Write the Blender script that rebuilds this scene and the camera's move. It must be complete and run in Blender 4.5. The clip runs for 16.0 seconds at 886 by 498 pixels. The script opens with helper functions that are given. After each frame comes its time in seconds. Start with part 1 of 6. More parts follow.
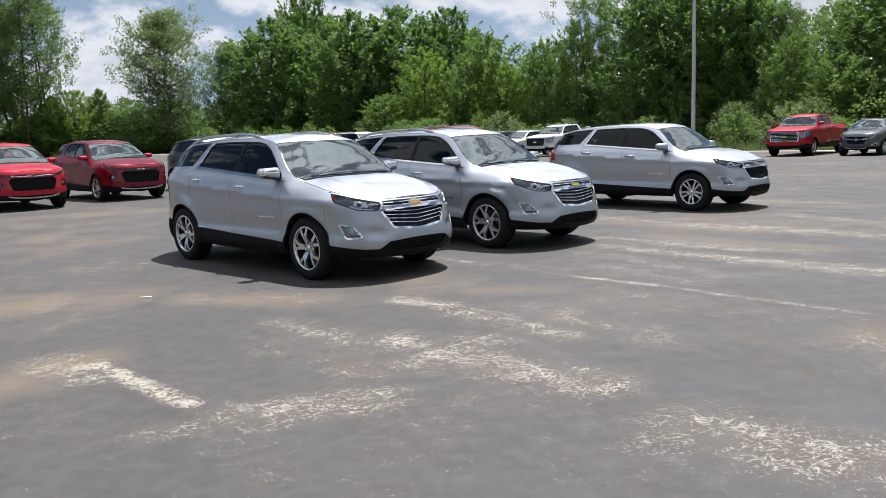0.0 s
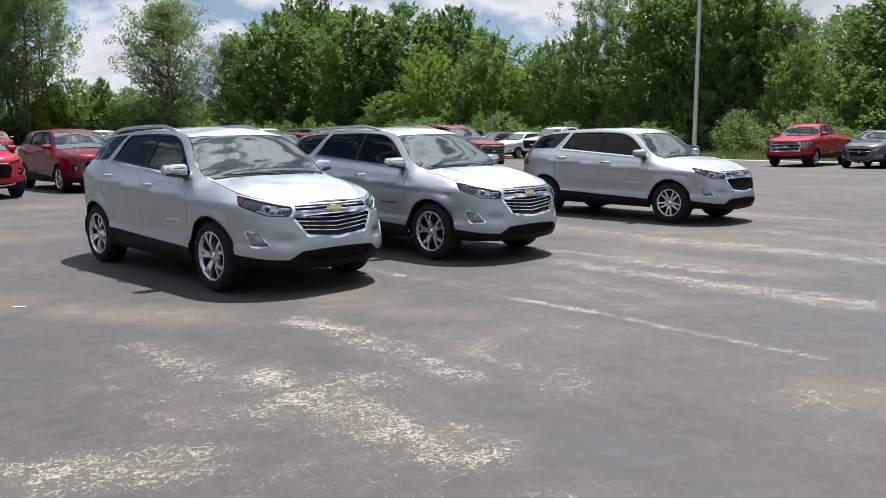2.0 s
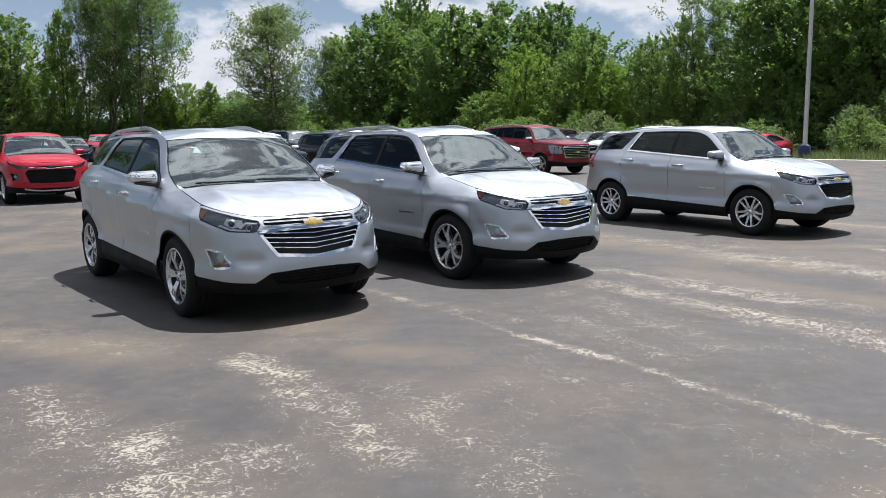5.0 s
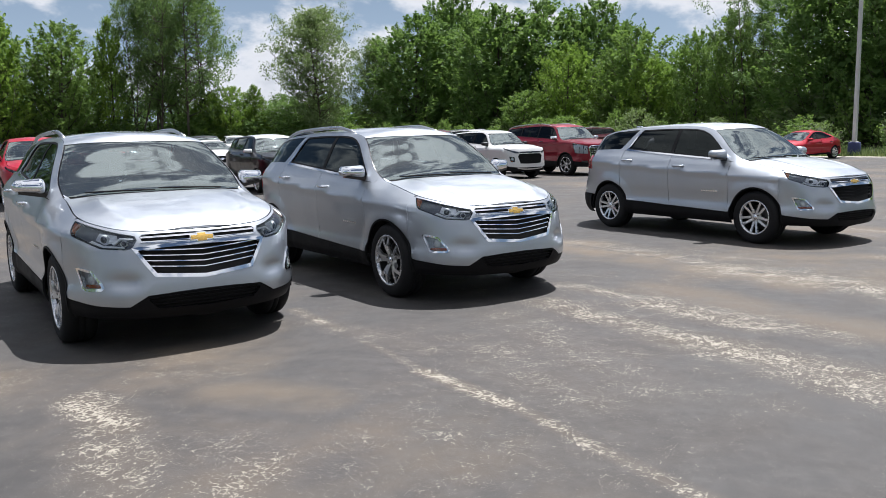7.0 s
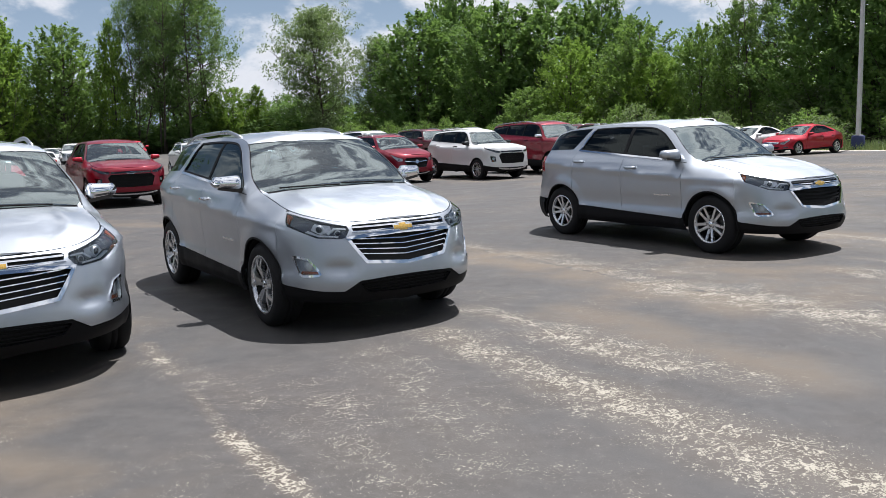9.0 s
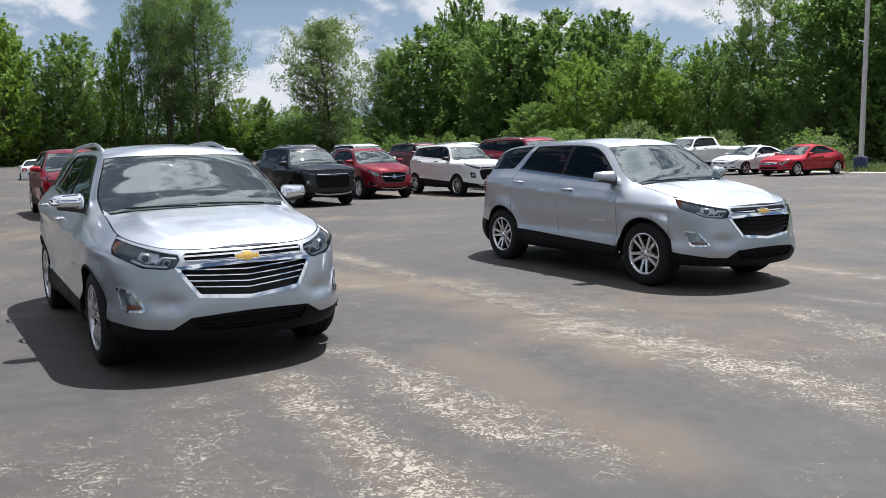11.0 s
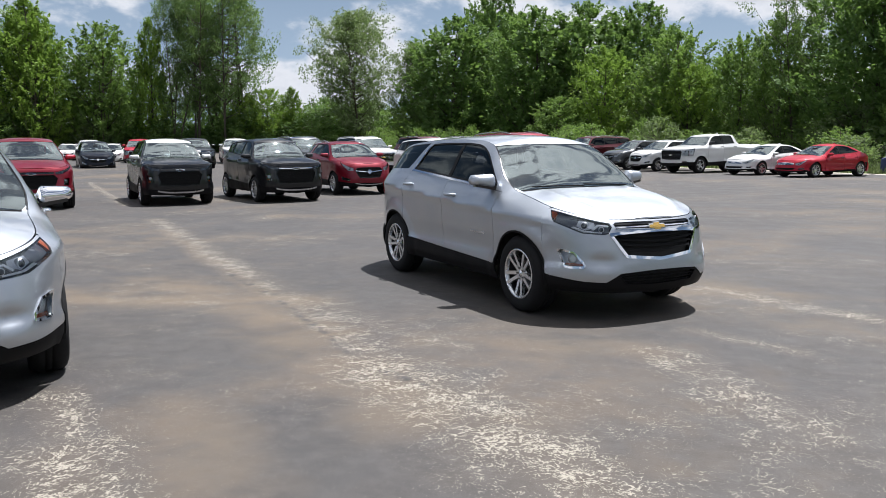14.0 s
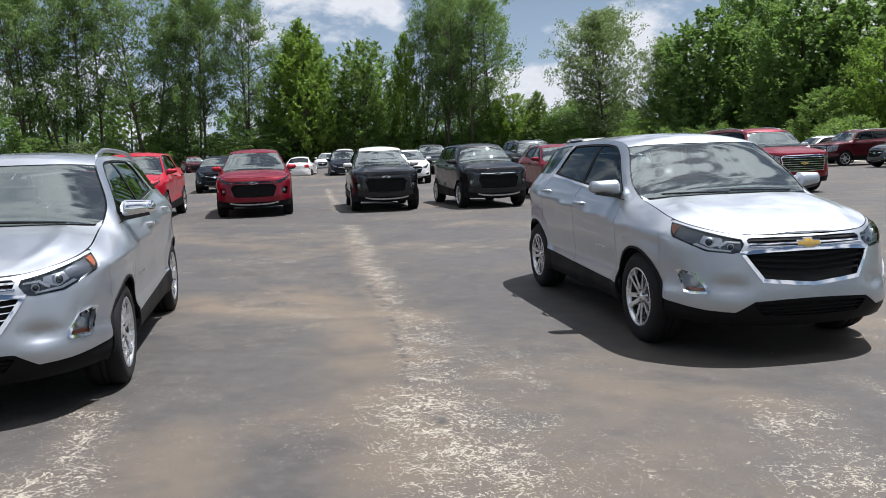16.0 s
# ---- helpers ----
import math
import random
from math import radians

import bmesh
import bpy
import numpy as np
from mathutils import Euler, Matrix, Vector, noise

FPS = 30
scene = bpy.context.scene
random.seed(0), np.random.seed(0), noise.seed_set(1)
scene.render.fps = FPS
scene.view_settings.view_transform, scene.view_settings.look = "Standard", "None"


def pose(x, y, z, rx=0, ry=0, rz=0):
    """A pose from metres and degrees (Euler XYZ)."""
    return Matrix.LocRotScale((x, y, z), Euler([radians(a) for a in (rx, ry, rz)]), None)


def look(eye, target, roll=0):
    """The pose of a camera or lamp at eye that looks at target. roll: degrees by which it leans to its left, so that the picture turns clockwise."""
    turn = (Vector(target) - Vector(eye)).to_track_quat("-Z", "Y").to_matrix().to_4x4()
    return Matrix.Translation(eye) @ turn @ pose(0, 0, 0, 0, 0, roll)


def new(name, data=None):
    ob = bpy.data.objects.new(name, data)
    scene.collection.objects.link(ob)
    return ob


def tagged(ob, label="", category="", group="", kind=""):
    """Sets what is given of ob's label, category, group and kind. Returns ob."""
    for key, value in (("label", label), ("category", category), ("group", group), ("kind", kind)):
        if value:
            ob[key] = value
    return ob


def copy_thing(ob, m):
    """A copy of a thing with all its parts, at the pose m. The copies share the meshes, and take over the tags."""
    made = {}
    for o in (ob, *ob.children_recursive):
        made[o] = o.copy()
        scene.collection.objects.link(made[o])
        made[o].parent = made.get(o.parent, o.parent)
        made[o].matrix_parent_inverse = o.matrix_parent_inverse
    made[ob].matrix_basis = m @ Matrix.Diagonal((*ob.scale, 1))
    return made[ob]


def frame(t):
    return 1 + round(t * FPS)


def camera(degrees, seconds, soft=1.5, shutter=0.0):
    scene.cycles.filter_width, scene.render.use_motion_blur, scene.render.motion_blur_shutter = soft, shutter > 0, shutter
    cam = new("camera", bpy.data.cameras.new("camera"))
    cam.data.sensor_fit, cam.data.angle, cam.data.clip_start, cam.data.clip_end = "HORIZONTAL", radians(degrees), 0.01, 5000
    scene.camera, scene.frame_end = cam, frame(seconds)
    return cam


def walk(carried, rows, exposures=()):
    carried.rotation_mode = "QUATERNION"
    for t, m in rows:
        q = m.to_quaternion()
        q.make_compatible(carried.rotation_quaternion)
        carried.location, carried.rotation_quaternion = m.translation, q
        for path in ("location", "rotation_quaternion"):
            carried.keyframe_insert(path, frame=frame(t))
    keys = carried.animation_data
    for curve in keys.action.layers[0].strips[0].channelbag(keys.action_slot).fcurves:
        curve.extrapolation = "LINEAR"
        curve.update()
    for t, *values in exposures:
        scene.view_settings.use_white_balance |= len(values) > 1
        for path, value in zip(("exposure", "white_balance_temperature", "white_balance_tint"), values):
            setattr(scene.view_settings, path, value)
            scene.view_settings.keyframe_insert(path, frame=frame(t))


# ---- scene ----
cam = camera(57.6, 16.0, 0.7)
PATH = [
    (0, (1.109, -1.998, 1.555), (1.082, -0.018, 1.273), -2.0),
    (0.5, (1.363, -1.715, 1.549), (1.323, 0.267, 1.283), -1.2),
    (1, (1.535, -1.505, 1.531), (1.494, 0.477, 1.263), -1.1),
    (1.5, (1.675, -1.227, 1.545), (1.644, 0.756, 1.284), -1.5),
    (2, (1.921, -0.964, 1.536), (1.88, 1.015, 1.253), -0.3),
    (2.5, (2.07, -0.73, 1.527), (1.994, 1.247, 1.233), 0.1),
    (3, (2.163, -0.465, 1.535), (2.039, 1.511, 1.248), -0.2),
    (3.5, (2.351, -0.264, 1.535), (2.149, 1.705, 1.249), 0.2),
    (4, (2.546, -0.01, 1.533), (2.286, 1.953, 1.251), 0.3),
    (4.2, (2.592, 0.069, 1.535), (2.32, 2.03, 1.253), -0.1),
    (6.3, (3.289, 1.1, 1.51), (2.944, 3.05, 1.233), -1.0),
    (6.5, (3.406, 1.221, 1.507), (3.038, 3.167, 1.228), -1.2),
    (7, (3.681, 1.502, 1.516), (3.263, 3.438, 1.239), -1.3),
    (7.5, (3.881, 1.821, 1.513), (3.441, 3.753, 1.24), -1.2),
    (8, (4.121, 2.084, 1.511), (3.653, 4.01, 1.244), -0.8),
    (8.5, (4.366, 2.381, 1.52), (3.872, 4.299, 1.247), -1.0),
    (9, (4.542, 2.729, 1.537), (4.093, 4.657, 1.256), -2.1),
    (9.2, (4.589, 2.834, 1.538), (4.156, 4.765, 1.254), -2.3),
    (11.3, (5.616, 3.946, 1.54), (5.133, 5.871, 1.295), -1.1),
    (11.5, (5.699, 4.047, 1.532), (5.222, 5.973, 1.281), -1.3),
    (12, (5.901, 4.39, 1.552), (5.44, 6.319, 1.294), -1.8),
    (12.5, (6.156, 4.671, 1.545), (5.684, 6.598, 1.288), -1.5),
    (13, (6.397, 4.978, 1.534), (5.913, 6.902, 1.277), -1.0),
    (13.5, (6.644, 5.322, 1.543), (6.158, 7.246, 1.292), -0.9),
    (14, (6.932, 5.605, 1.553), (6.361, 7.503, 1.291), -0.3),
    (14.5, (7.135, 5.926, 1.531), (6.442, 7.781, 1.253), -0.4),
    (15, (7.334, 6.174, 1.541), (6.496, 7.971, 1.278), -0.8),
    (15.5, (7.623, 6.458, 1.546), (6.631, 8.175, 1.286), -1.4),
    (16, (7.774, 6.846, 1.543), (6.644, 8.478, 1.299), -1.9),
]
walk(cam, [(t, look(eye, target, roll)) for t, eye, target, roll in PATH], [(0, 0.70, 6330, 11.2), (16, 0.70, 6330, 11.2)])
from mathutils import geometry


# ---- light ----
SUN = Vector((0.177, 0.318, 1.0)).normalized()
world = bpy.data.worlds.new("world")
scene.world = world
world.use_nodes = True


class Nodes:
    """Short hand for building a node tree."""

    def __init__(self, tree):
        self.tree = tree
        tree.nodes.clear()

    def add(self, kind, **sets):
        node = self.tree.nodes.new(kind)
        for key, value in sets.items():
            if isinstance(value, tuple) and len(value) == 2 and isinstance(value[0], bpy.types.Node):
                self.tree.links.new(value[0].outputs[value[1]], node.inputs[key])
            elif isinstance(value, bpy.types.NodeSocket):
                self.tree.links.new(value, node.inputs[key])
            else:
                node.inputs[key].default_value = value
        return node

    def link(self, out, node, key):
        self.tree.links.new(out, node.inputs[key])

    def math(self, op, a, b=0.0, c=None, clamp=False):
        node = self.tree.nodes.new("ShaderNodeMath")
        node.operation, node.use_clamp = op, clamp
        for n, v in enumerate((a, b, c)):
            if v is None:
                continue
            if isinstance(v, bpy.types.NodeSocket):
                self.tree.links.new(v, node.inputs[n])
            else:
                node.inputs[n].default_value = v
        return node.outputs[0]

    def vmath(self, op, a, b=(0, 0, 0)):
        node = self.tree.nodes.new("ShaderNodeVectorMath")
        node.operation = op
        for n, v in enumerate((a, b)):
            if isinstance(v, bpy.types.NodeSocket):
                self.tree.links.new(v, node.inputs[n])
            else:
                node.inputs[n].default_value = v
        return node

    def ramp(self, value, lo, hi, a=0.0, b=1.0):
        node = self.tree.nodes.new("ShaderNodeMapRange")
        node.interpolation_type = "SMOOTHSTEP"
        self.tree.links.new(value, node.inputs[0])
        for n, v in enumerate((lo, hi, a, b)):
            node.inputs[n + 1].default_value = v
        return node.outputs[0]

    def noise(self, vector, scale, detail=4.0, rough=0.55, distortion=0.0):
        node = self.tree.nodes.new("ShaderNodeTexNoise")
        if vector is not None:
            self.tree.links.new(vector, node.inputs["Vector"])
        node.inputs["Scale"].default_value, node.inputs["Detail"].default_value = scale, detail
        node.inputs["Roughness"].default_value, node.inputs["Distortion"].default_value = rough, distortion
        return node.outputs[0]

    def mix(self, factor, a, b):
        node = self.tree.nodes.new("ShaderNodeMix")
        node.data_type = "RGBA"
        for n, v in ((0, factor), (6, a), (7, b)):
            if isinstance(v, bpy.types.NodeSocket):
                self.tree.links.new(v, node.inputs[n])
            elif n == 0:
                node.inputs[n].default_value = v
            else:
                node.inputs[n].default_value = (*v, 1)
        return node.outputs[2]


# Sky with fair-weather clouds.
nd = Nodes(world.node_tree)
sky = nd.add("ShaderNodeTexSky")
sky.sky_type, sky.sun_disc = "NISHITA", False
sky.sun_elevation, sky.sun_rotation = math.asin(SUN.z), math.atan2(SUN.x, SUN.y)
sky.air_density, sky.dust_density, sky.ozone_density = 1.0, 0.5, 1.2
where = nd.add("ShaderNodeTexCoord").outputs["Generated"]
split = nd.add("ShaderNodeSeparateXYZ", Vector=where)
up = nd.math("MAXIMUM", split.outputs[2], 0.0)
flat = nd.add("ShaderNodeCombineXYZ", X=split.outputs[0], Y=split.outputs[1], Z=nd.math("MULTIPLY", up, 1.9))
puff = nd.noise(flat.outputs[0], 4.2, 10.0, 0.58, 0.15)
big = nd.noise(flat.outputs[0], 1.3, 2.0, 0.5)
cover = nd.math("ADD", nd.math("MULTIPLY", puff, 0.66), nd.math("MULTIPLY", big, 0.34))
mask = nd.ramp(nd.math("ADD", cover, nd.ramp(up, 0.3, 0.75, 0.0, 0.05)), 0.492, 0.555)
core = nd.ramp(cover, 0.53, 0.66)
# clouds near the sun shine through
near_sun = nd.vmath("DOT_PRODUCT", where, tuple(SUN)).outputs["Value"]
shine = nd.math("ADD", nd.ramp(up, 0.05, 0.6, 14.2, 16.2), nd.ramp(near_sun, 0.80, 1.0, 0.0, 7.5))
tone = nd.mix(core, (0.985, 1.01, 1.065), (0.60, 0.655, 0.745))
cloud = nd.vmath("SCALE", tone)
nd.link(shine, cloud, "Scale")
haze = nd.ramp(up, 0.0, 0.35, 0.75, 0.0)
clear = nd.mix(haze, sky.outputs[0], (7.8, 10.1, 13.4))
nd.add("ShaderNodeOutputWorld", Surface=(nd.add("ShaderNodeBackground", Color=nd.mix(mask, clear, cloud.outputs[0]), Strength=0.036), 0))

sun = new("sun", bpy.data.lights.new("sun", "SUN"))
sun.data.energy, sun.data.angle, sun.data.color = 5.0, radians(0.53), (1.0, 0.985, 0.97)
sun.matrix_world = look((0, 0, 30), Vector((0, 0, 30)) - SUN)


# ---- materials ----
def material(name):
    mat = bpy.data.materials.new(name)
    mat.use_nodes = True
    return mat, Nodes(mat.node_tree)


def surface(n, shader):
    n.add("ShaderNodeOutputMaterial", Surface=shader.outputs[0])


def bump(n, height, strength, distance=0.01):
    node = n.add("ShaderNodeBump", Height=height, Strength=strength, Distance=distance)
    return node.outputs[0]


def place(n):
    return n.add("ShaderNodeTexCoord").outputs["Object"]


def paint(name, colour, metallic=0.0, rough=0.35, flake=0.06, dirt=0.02, shine=0.5, coat=1.0):
    """Car paint: a base coat with fine flakes and a clear coat with dust."""
    mat, n = material(name)
    p = place(n)
    fleck = n.noise(p, 900.0, 2.0, 0.6)
    dust = n.noise(p, 3.0, 6.0, 0.65)
    dark = tuple(c * (1 - flake) for c in colour)
    light = tuple(min(1, c * (1 + flake)) for c in colour)
    base = n.mix(n.ramp(fleck, 0.35, 0.65), dark, light)
    base = n.mix(n.ramp(dust, 0.5, 0.8, 0.0, dirt), base, (0.42, 0.40, 0.37))
    shader = n.add("ShaderNodeBsdfPrincipled", Metallic=metallic)
    n.link(base, shader, "Base Color")
    n.link(n.ramp(dust, 0.3, 0.8, rough, rough + 0.12), shader, "Roughness")
    shader.inputs["Coat Weight"].default_value, shader.inputs["Specular IOR Level"].default_value = coat, shine
    n.link(n.ramp(dust, 0.3, 0.8, 0.02, 0.10), shader, "Coat Roughness")
    surface(n, shader)
    return mat


def plain(name, colour, rough=0.5, metallic=0.0, grain=60.0, vary=0.12, relief=0.0, coat=0.0, shine=0.5):
    mat, n = material(name)
    p = place(n)
    a = n.noise(p, grain, 4.0, 0.6)
    b = n.noise(p, 2.3, 4.0, 0.6)
    mixed = n.math("ADD", n.math("MULTIPLY", a, 0.5), n.math("MULTIPLY", b, 0.5))
    base = n.mix(n.ramp(mixed, 0.3, 0.7), tuple(c * (1 - vary) for c in colour), tuple(min(1, c * (1 + vary)) for c in colour))
    shader = n.add("ShaderNodeBsdfPrincipled", Metallic=metallic)
    n.link(base, shader, "Base Color")
    n.link(n.ramp(b, 0.3, 0.7, rough, min(1, rough * 1.25 + 0.02)), shader, "Roughness")
    if relief:
        n.link(bump(n, a, relief), shader, "Normal")
    shader.inputs["Specular IOR Level"].default_value = shine
    if coat:
        shader.inputs["Coat Weight"].default_value = coat
    surface(n, shader)
    return mat


def glass(name, tint, ior=1.5, haze_low=0.0, haze_high=0.010):
    """Thin sheet glass: a mirror by Fresnel's law over a tinted clear sheet, with a pale film of dust and painted haze.
    """
    mat, n = material(name)
    dust = n.noise(place(n), 5.0, 6.0, 0.65)
    clear = n.add("ShaderNodeBsdfTransparent", Color=(*tint, 1))
    gloss = n.add("ShaderNodeBsdfGlossy", Color=(0.90, 1.0, 0.97, 1), Roughness=0.015)
    haze_film = n.add("ShaderNodeBsdfDiffuse", Color=(0.48, 0.52, 0.50, 1))
    dust_haze = n.add("ShaderNodeMixShader")
    n.link(n.ramp(dust, 0.3, 0.8, haze_low, haze_high), dust_haze, 0)
    n.link(clear.outputs[0], dust_haze, 1)
    n.link(haze_film.outputs[0], dust_haze, 2)
    both = n.add("ShaderNodeMixShader")
    fres = n.add("ShaderNodeFresnel", IOR=ior)
    n.link(fres.outputs[0], both, 0)
    n.link(dust_haze.outputs[0], both, 1)
    n.link(gloss.outputs[0], both, 2)
    surface(n, both)
    return mat


SILVER = paint("silver_paint", (0.440, 0.470, 0.512), 0.95, 0.38, 0.06, 0.05, 0.5, 0.9)
RED = paint("bright_red_paint", (0.37, 0.003, 0.019), 0.2, 0.4, 0.06, 0.0, 0.3, 0.55)
DARK_RED = paint("dark_red_paint", (0.17, 0.0015, 0.013), 0.4, 0.35, 0.06, 0.0, 0.3, 0.6)
MAROON = paint("maroon_paint", (0.065, 0.001, 0.006), 0.3, 0.35, 0.06, 0.0, 0.3, 0.6)
BLACK_PAINT = paint("black_paint", (0.004, 0.0045, 0.006), 0.0, 0.3, 0.06, 0.001, 0.2, 0.75)
NAVY_PAINT = paint("blue_black_paint", (0.005, 0.007, 0.013), 0.1, 0.3, 0.06, 0.002, 0.08, 0.45)
GREY_PAINT = paint("dark_grey_paint", (0.045, 0.048, 0.052), 0.5, 0.35)
WHITE_PAINT = paint("white_paint", (0.64, 0.64, 0.635), 0.0, 0.4, 0.02)
CHROME = plain("chrome", (0.82, 0.83, 0.85), 0.05, 1.0, 40, 0.04)
ALLOY = plain("machined_alloy", (0.66, 0.67, 0.69), 0.22, 0.9, 80, 0.06)
DARK_ALLOY = plain("dark_alloy", (0.016, 0.016, 0.017), 0.4, 0.5, 80, 0.1)
STEEL = plain("brake_steel", (0.12, 0.115, 0.11), 0.45, 0.9, 120, 0.2)
PLASTIC = plain("black_plastic", (0.007, 0.007, 0.008), 0.5, 0.0, 400, 0.2, 0.05, 0.0, 0.12)
GLOSS_BLACK = plain("gloss_black_trim", (0.008, 0.008, 0.009), 0.12, 0.0, 60, 0.1, 0.0, 0.6)
RUBBER = plain("tyre_rubber", (0.011, 0.011, 0.012), 0.7, 0.0, 60, 0.25, 0.1, 0.0, 0.25)
# Near-black: shade in gaps and grille openings is put into this colour.
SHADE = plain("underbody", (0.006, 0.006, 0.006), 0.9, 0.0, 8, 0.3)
FABRIC = plain("seat_fabric", (0.035, 0.035, 0.037), 0.85, 0.0, 300, 0.2, 0.2)
DASH = plain("dashboard_vinyl", (0.028, 0.028, 0.030), 0.55, 0.0, 500, 0.15, 0.1)
GOLD = plain("gold_trim", (0.78, 0.50, 0.14), 0.22, 1.0, 40, 0.08)
AMBER = plain("amber_lens", (0.40, 0.09, 0.03), 0.15, 0.0, 60, 0.15, 0.0, 1.0)
TAIL = plain("red_lens", (0.32, 0.006, 0.008), 0.12, 0.0, 60, 0.15, 0.0, 1.0)
LAMP = plain("lamp_reflector", (0.86, 0.88, 0.92), 0.3, 0.2, 30, 0.1)
LAMP_DIM = plain("dim_reflector", (0.55, 0.57, 0.62), 0.28, 0.5, 30, 0.2)
LAMP_GREY = plain("lamp_bowl", (0.085, 0.095, 0.12), 0.25, 0.4, 30, 0.2)
PAPER = plain("paper", (0.78, 0.90, 0.90), 0.8, 0.0, 30, 0.05)
STICKER = plain("yellow_sheet", (0.62, 0.50, 0.12), 0.7, 0.0, 30, 0.08)
ROOF_SATIN = plain("satin_rail", (0.58, 0.59, 0.61), 0.25, 1.0, 60, 0.08)
# Strong pale film and raised index: haze of reflected clouds, put into the colour.
CLEAR = glass("windscreen_glass", (0.42, 0.54, 0.54), 3.1, 0.03, 0.10)
TINT = glass("tinted_glass", (0.04, 0.044, 0.048), 1.34, 0.0, 0.003)
LENS = glass("lamp_lens", (0.86, 0.88, 0.90), 1.45)


# ---- building blocks ----
class Shape:
    """A mesh being gathered: points, faces and, where wanted, a normal for every point."""

    def __init__(self):
        self.v, self.f, self.n = [], [], []

    def box(self, cx, cy, cz, sx, sy, sz, r=0.0, turn=None):
        bm = bmesh.new()
        bmesh.ops.create_cube(bm, size=1.0)
        bmesh.ops.scale(bm, vec=(sx, sy, sz), verts=bm.verts)
        if r:
            bmesh.ops.bevel(bm, geom=bm.edges[:], offset=r, segments=2, profile=0.5, affect="EDGES")
        if turn is not None:
            bmesh.ops.transform(bm, matrix=turn.to_4x4(), verts=bm.verts)
        k = len(self.v)
        self.v += [(p.co.x + cx, p.co.y + cy, p.co.z + cz) for p in bm.verts]
        bm.verts.index_update()
        self.f += [[k + p.index for p in face.verts] for face in bm.faces]
        bm.free()
        return self

    def bar(self, p, q, w0, w1, h0, h1, up=(0, 0, 1)):
        """A tapered square bar from p to q."""
        p, q, up = Vector(p), Vector(q), Vector(up)
        d = (q - p).normalized()
        a = d.cross(up).normalized()
        b = a.cross(d)
        k = len(self.v)
        for c, w, h in ((p, w0, h0), (q, w1, h1)):
            self.v += [tuple(c + a * (i * w / 2) + b * (j * h / 2)) for i, j in ((-1, -1), (1, -1), (1, 1), (-1, 1))]
        self.f += [[k + 3, k + 2, k + 1, k], [k + 4, k + 5, k + 6, k + 7]]
        self.f += [[k + i, k + (i + 1) % 4, k + 4 + (i + 1) % 4, k + 4 + i] for i in range(4)]
        return self

    def tube(self, points, radii, sides=8, squash=1.0):
        points = [Vector(p) for p in points]
        k = len(self.v)
        for i, p in enumerate(points):
            d = (points[min(i + 1, len(points) - 1)] - points[max(i - 1, 0)]).normalized()
            a = d.cross((0, 0, 1) if abs(d.z) < 0.95 else (1, 0, 0)).normalized()
            b = a.cross(d)
            r = radii[i] if isinstance(radii, (list, tuple)) else radii
            for j in range(sides):
                t = 2 * math.pi * j / sides
                self.v.append(tuple(p + a * (r * math.cos(t)) + b * (r * squash * math.sin(t))))
        for i in range(len(points) - 1):
            for j in range(sides):
                m = (j + 1) % sides
                self.f.append([k + i * sides + j, k + i * sides + m, k + (i + 1) * sides + m, k + (i + 1) * sides + j])
        self.f += [[k + j for j in range(sides)][::-1], [k + (len(points) - 1) * sides + j for j in range(sides)]]
        return self

    def lathe(self, profile, sides=40):
        """Turns (radius, y) pairs about the y axis."""
        k, m = len(self.v), len(profile)
        for j in range(sides):
            t = 2 * math.pi * j / sides
            self.v += [(r * math.cos(t), y, r * math.sin(t)) for r, y in profile]
        for j in range(sides):
            a, b = k + j * m, k + (j + 1) % sides * m
            self.f += [[a + i, a + i + 1, b + i + 1, b + i] for i in range(m - 1)]
        return self

    def mesh(self, name, mat, smooth=False):
        me = bpy.data.meshes.new(name)
        me.from_pydata(self.v, [], self.f)
        me.materials.append(mat)
        if self.n:
            me.shade_smooth()
            me.normals_split_custom_set_from_vertices(self.n)
        elif smooth:
            me.shade_smooth()
        me.validate()
        me.update()
        return me


def part(name, shape, mat, parent, label="", smooth=False):
    """Links a shape as one mesh under a thing or under a part."""
    me = shape if isinstance(shape, bpy.types.Mesh) else shape.mesh(name, mat, smooth)
    ob = new(name, me)
    ob.parent = parent
    return tagged(ob, label)


def thing(name, label, category, group="", kind="", at=None):
    ob = tagged(new(name), label, category, group, kind)
    ob.empty_display_size = 0.3
    if at is not None:
        ob.matrix_world = at
    return ob


def inside(points, poly):
    x, y = points[:, 0], points[:, 1]
    hit = np.zeros(len(points), bool)
    a = np.asarray(poly, float)
    for (x0, y0), (x1, y1) in zip(a, np.roll(a, -1, 0)):
        cross = (y0 > y) != (y1 > y)
        with np.errstate(divide="ignore", invalid="ignore"):
            hit ^= cross & (x < (x1 - x0) * (y - y0) / (y1 - y0 + 1e-12) + x0)
    return hit


def dense(poly, step):
    out = []
    for p, q in zip(poly, poly[1:] + poly[:1]):
        n = max(1, math.ceil(math.hypot(q[0] - p[0], q[1] - p[1]) / step))
        out += [(p[0] + (q[0] - p[0]) * i / n, p[1] + (q[1] - p[1]) * i / n) for i in range(n)]
    return out


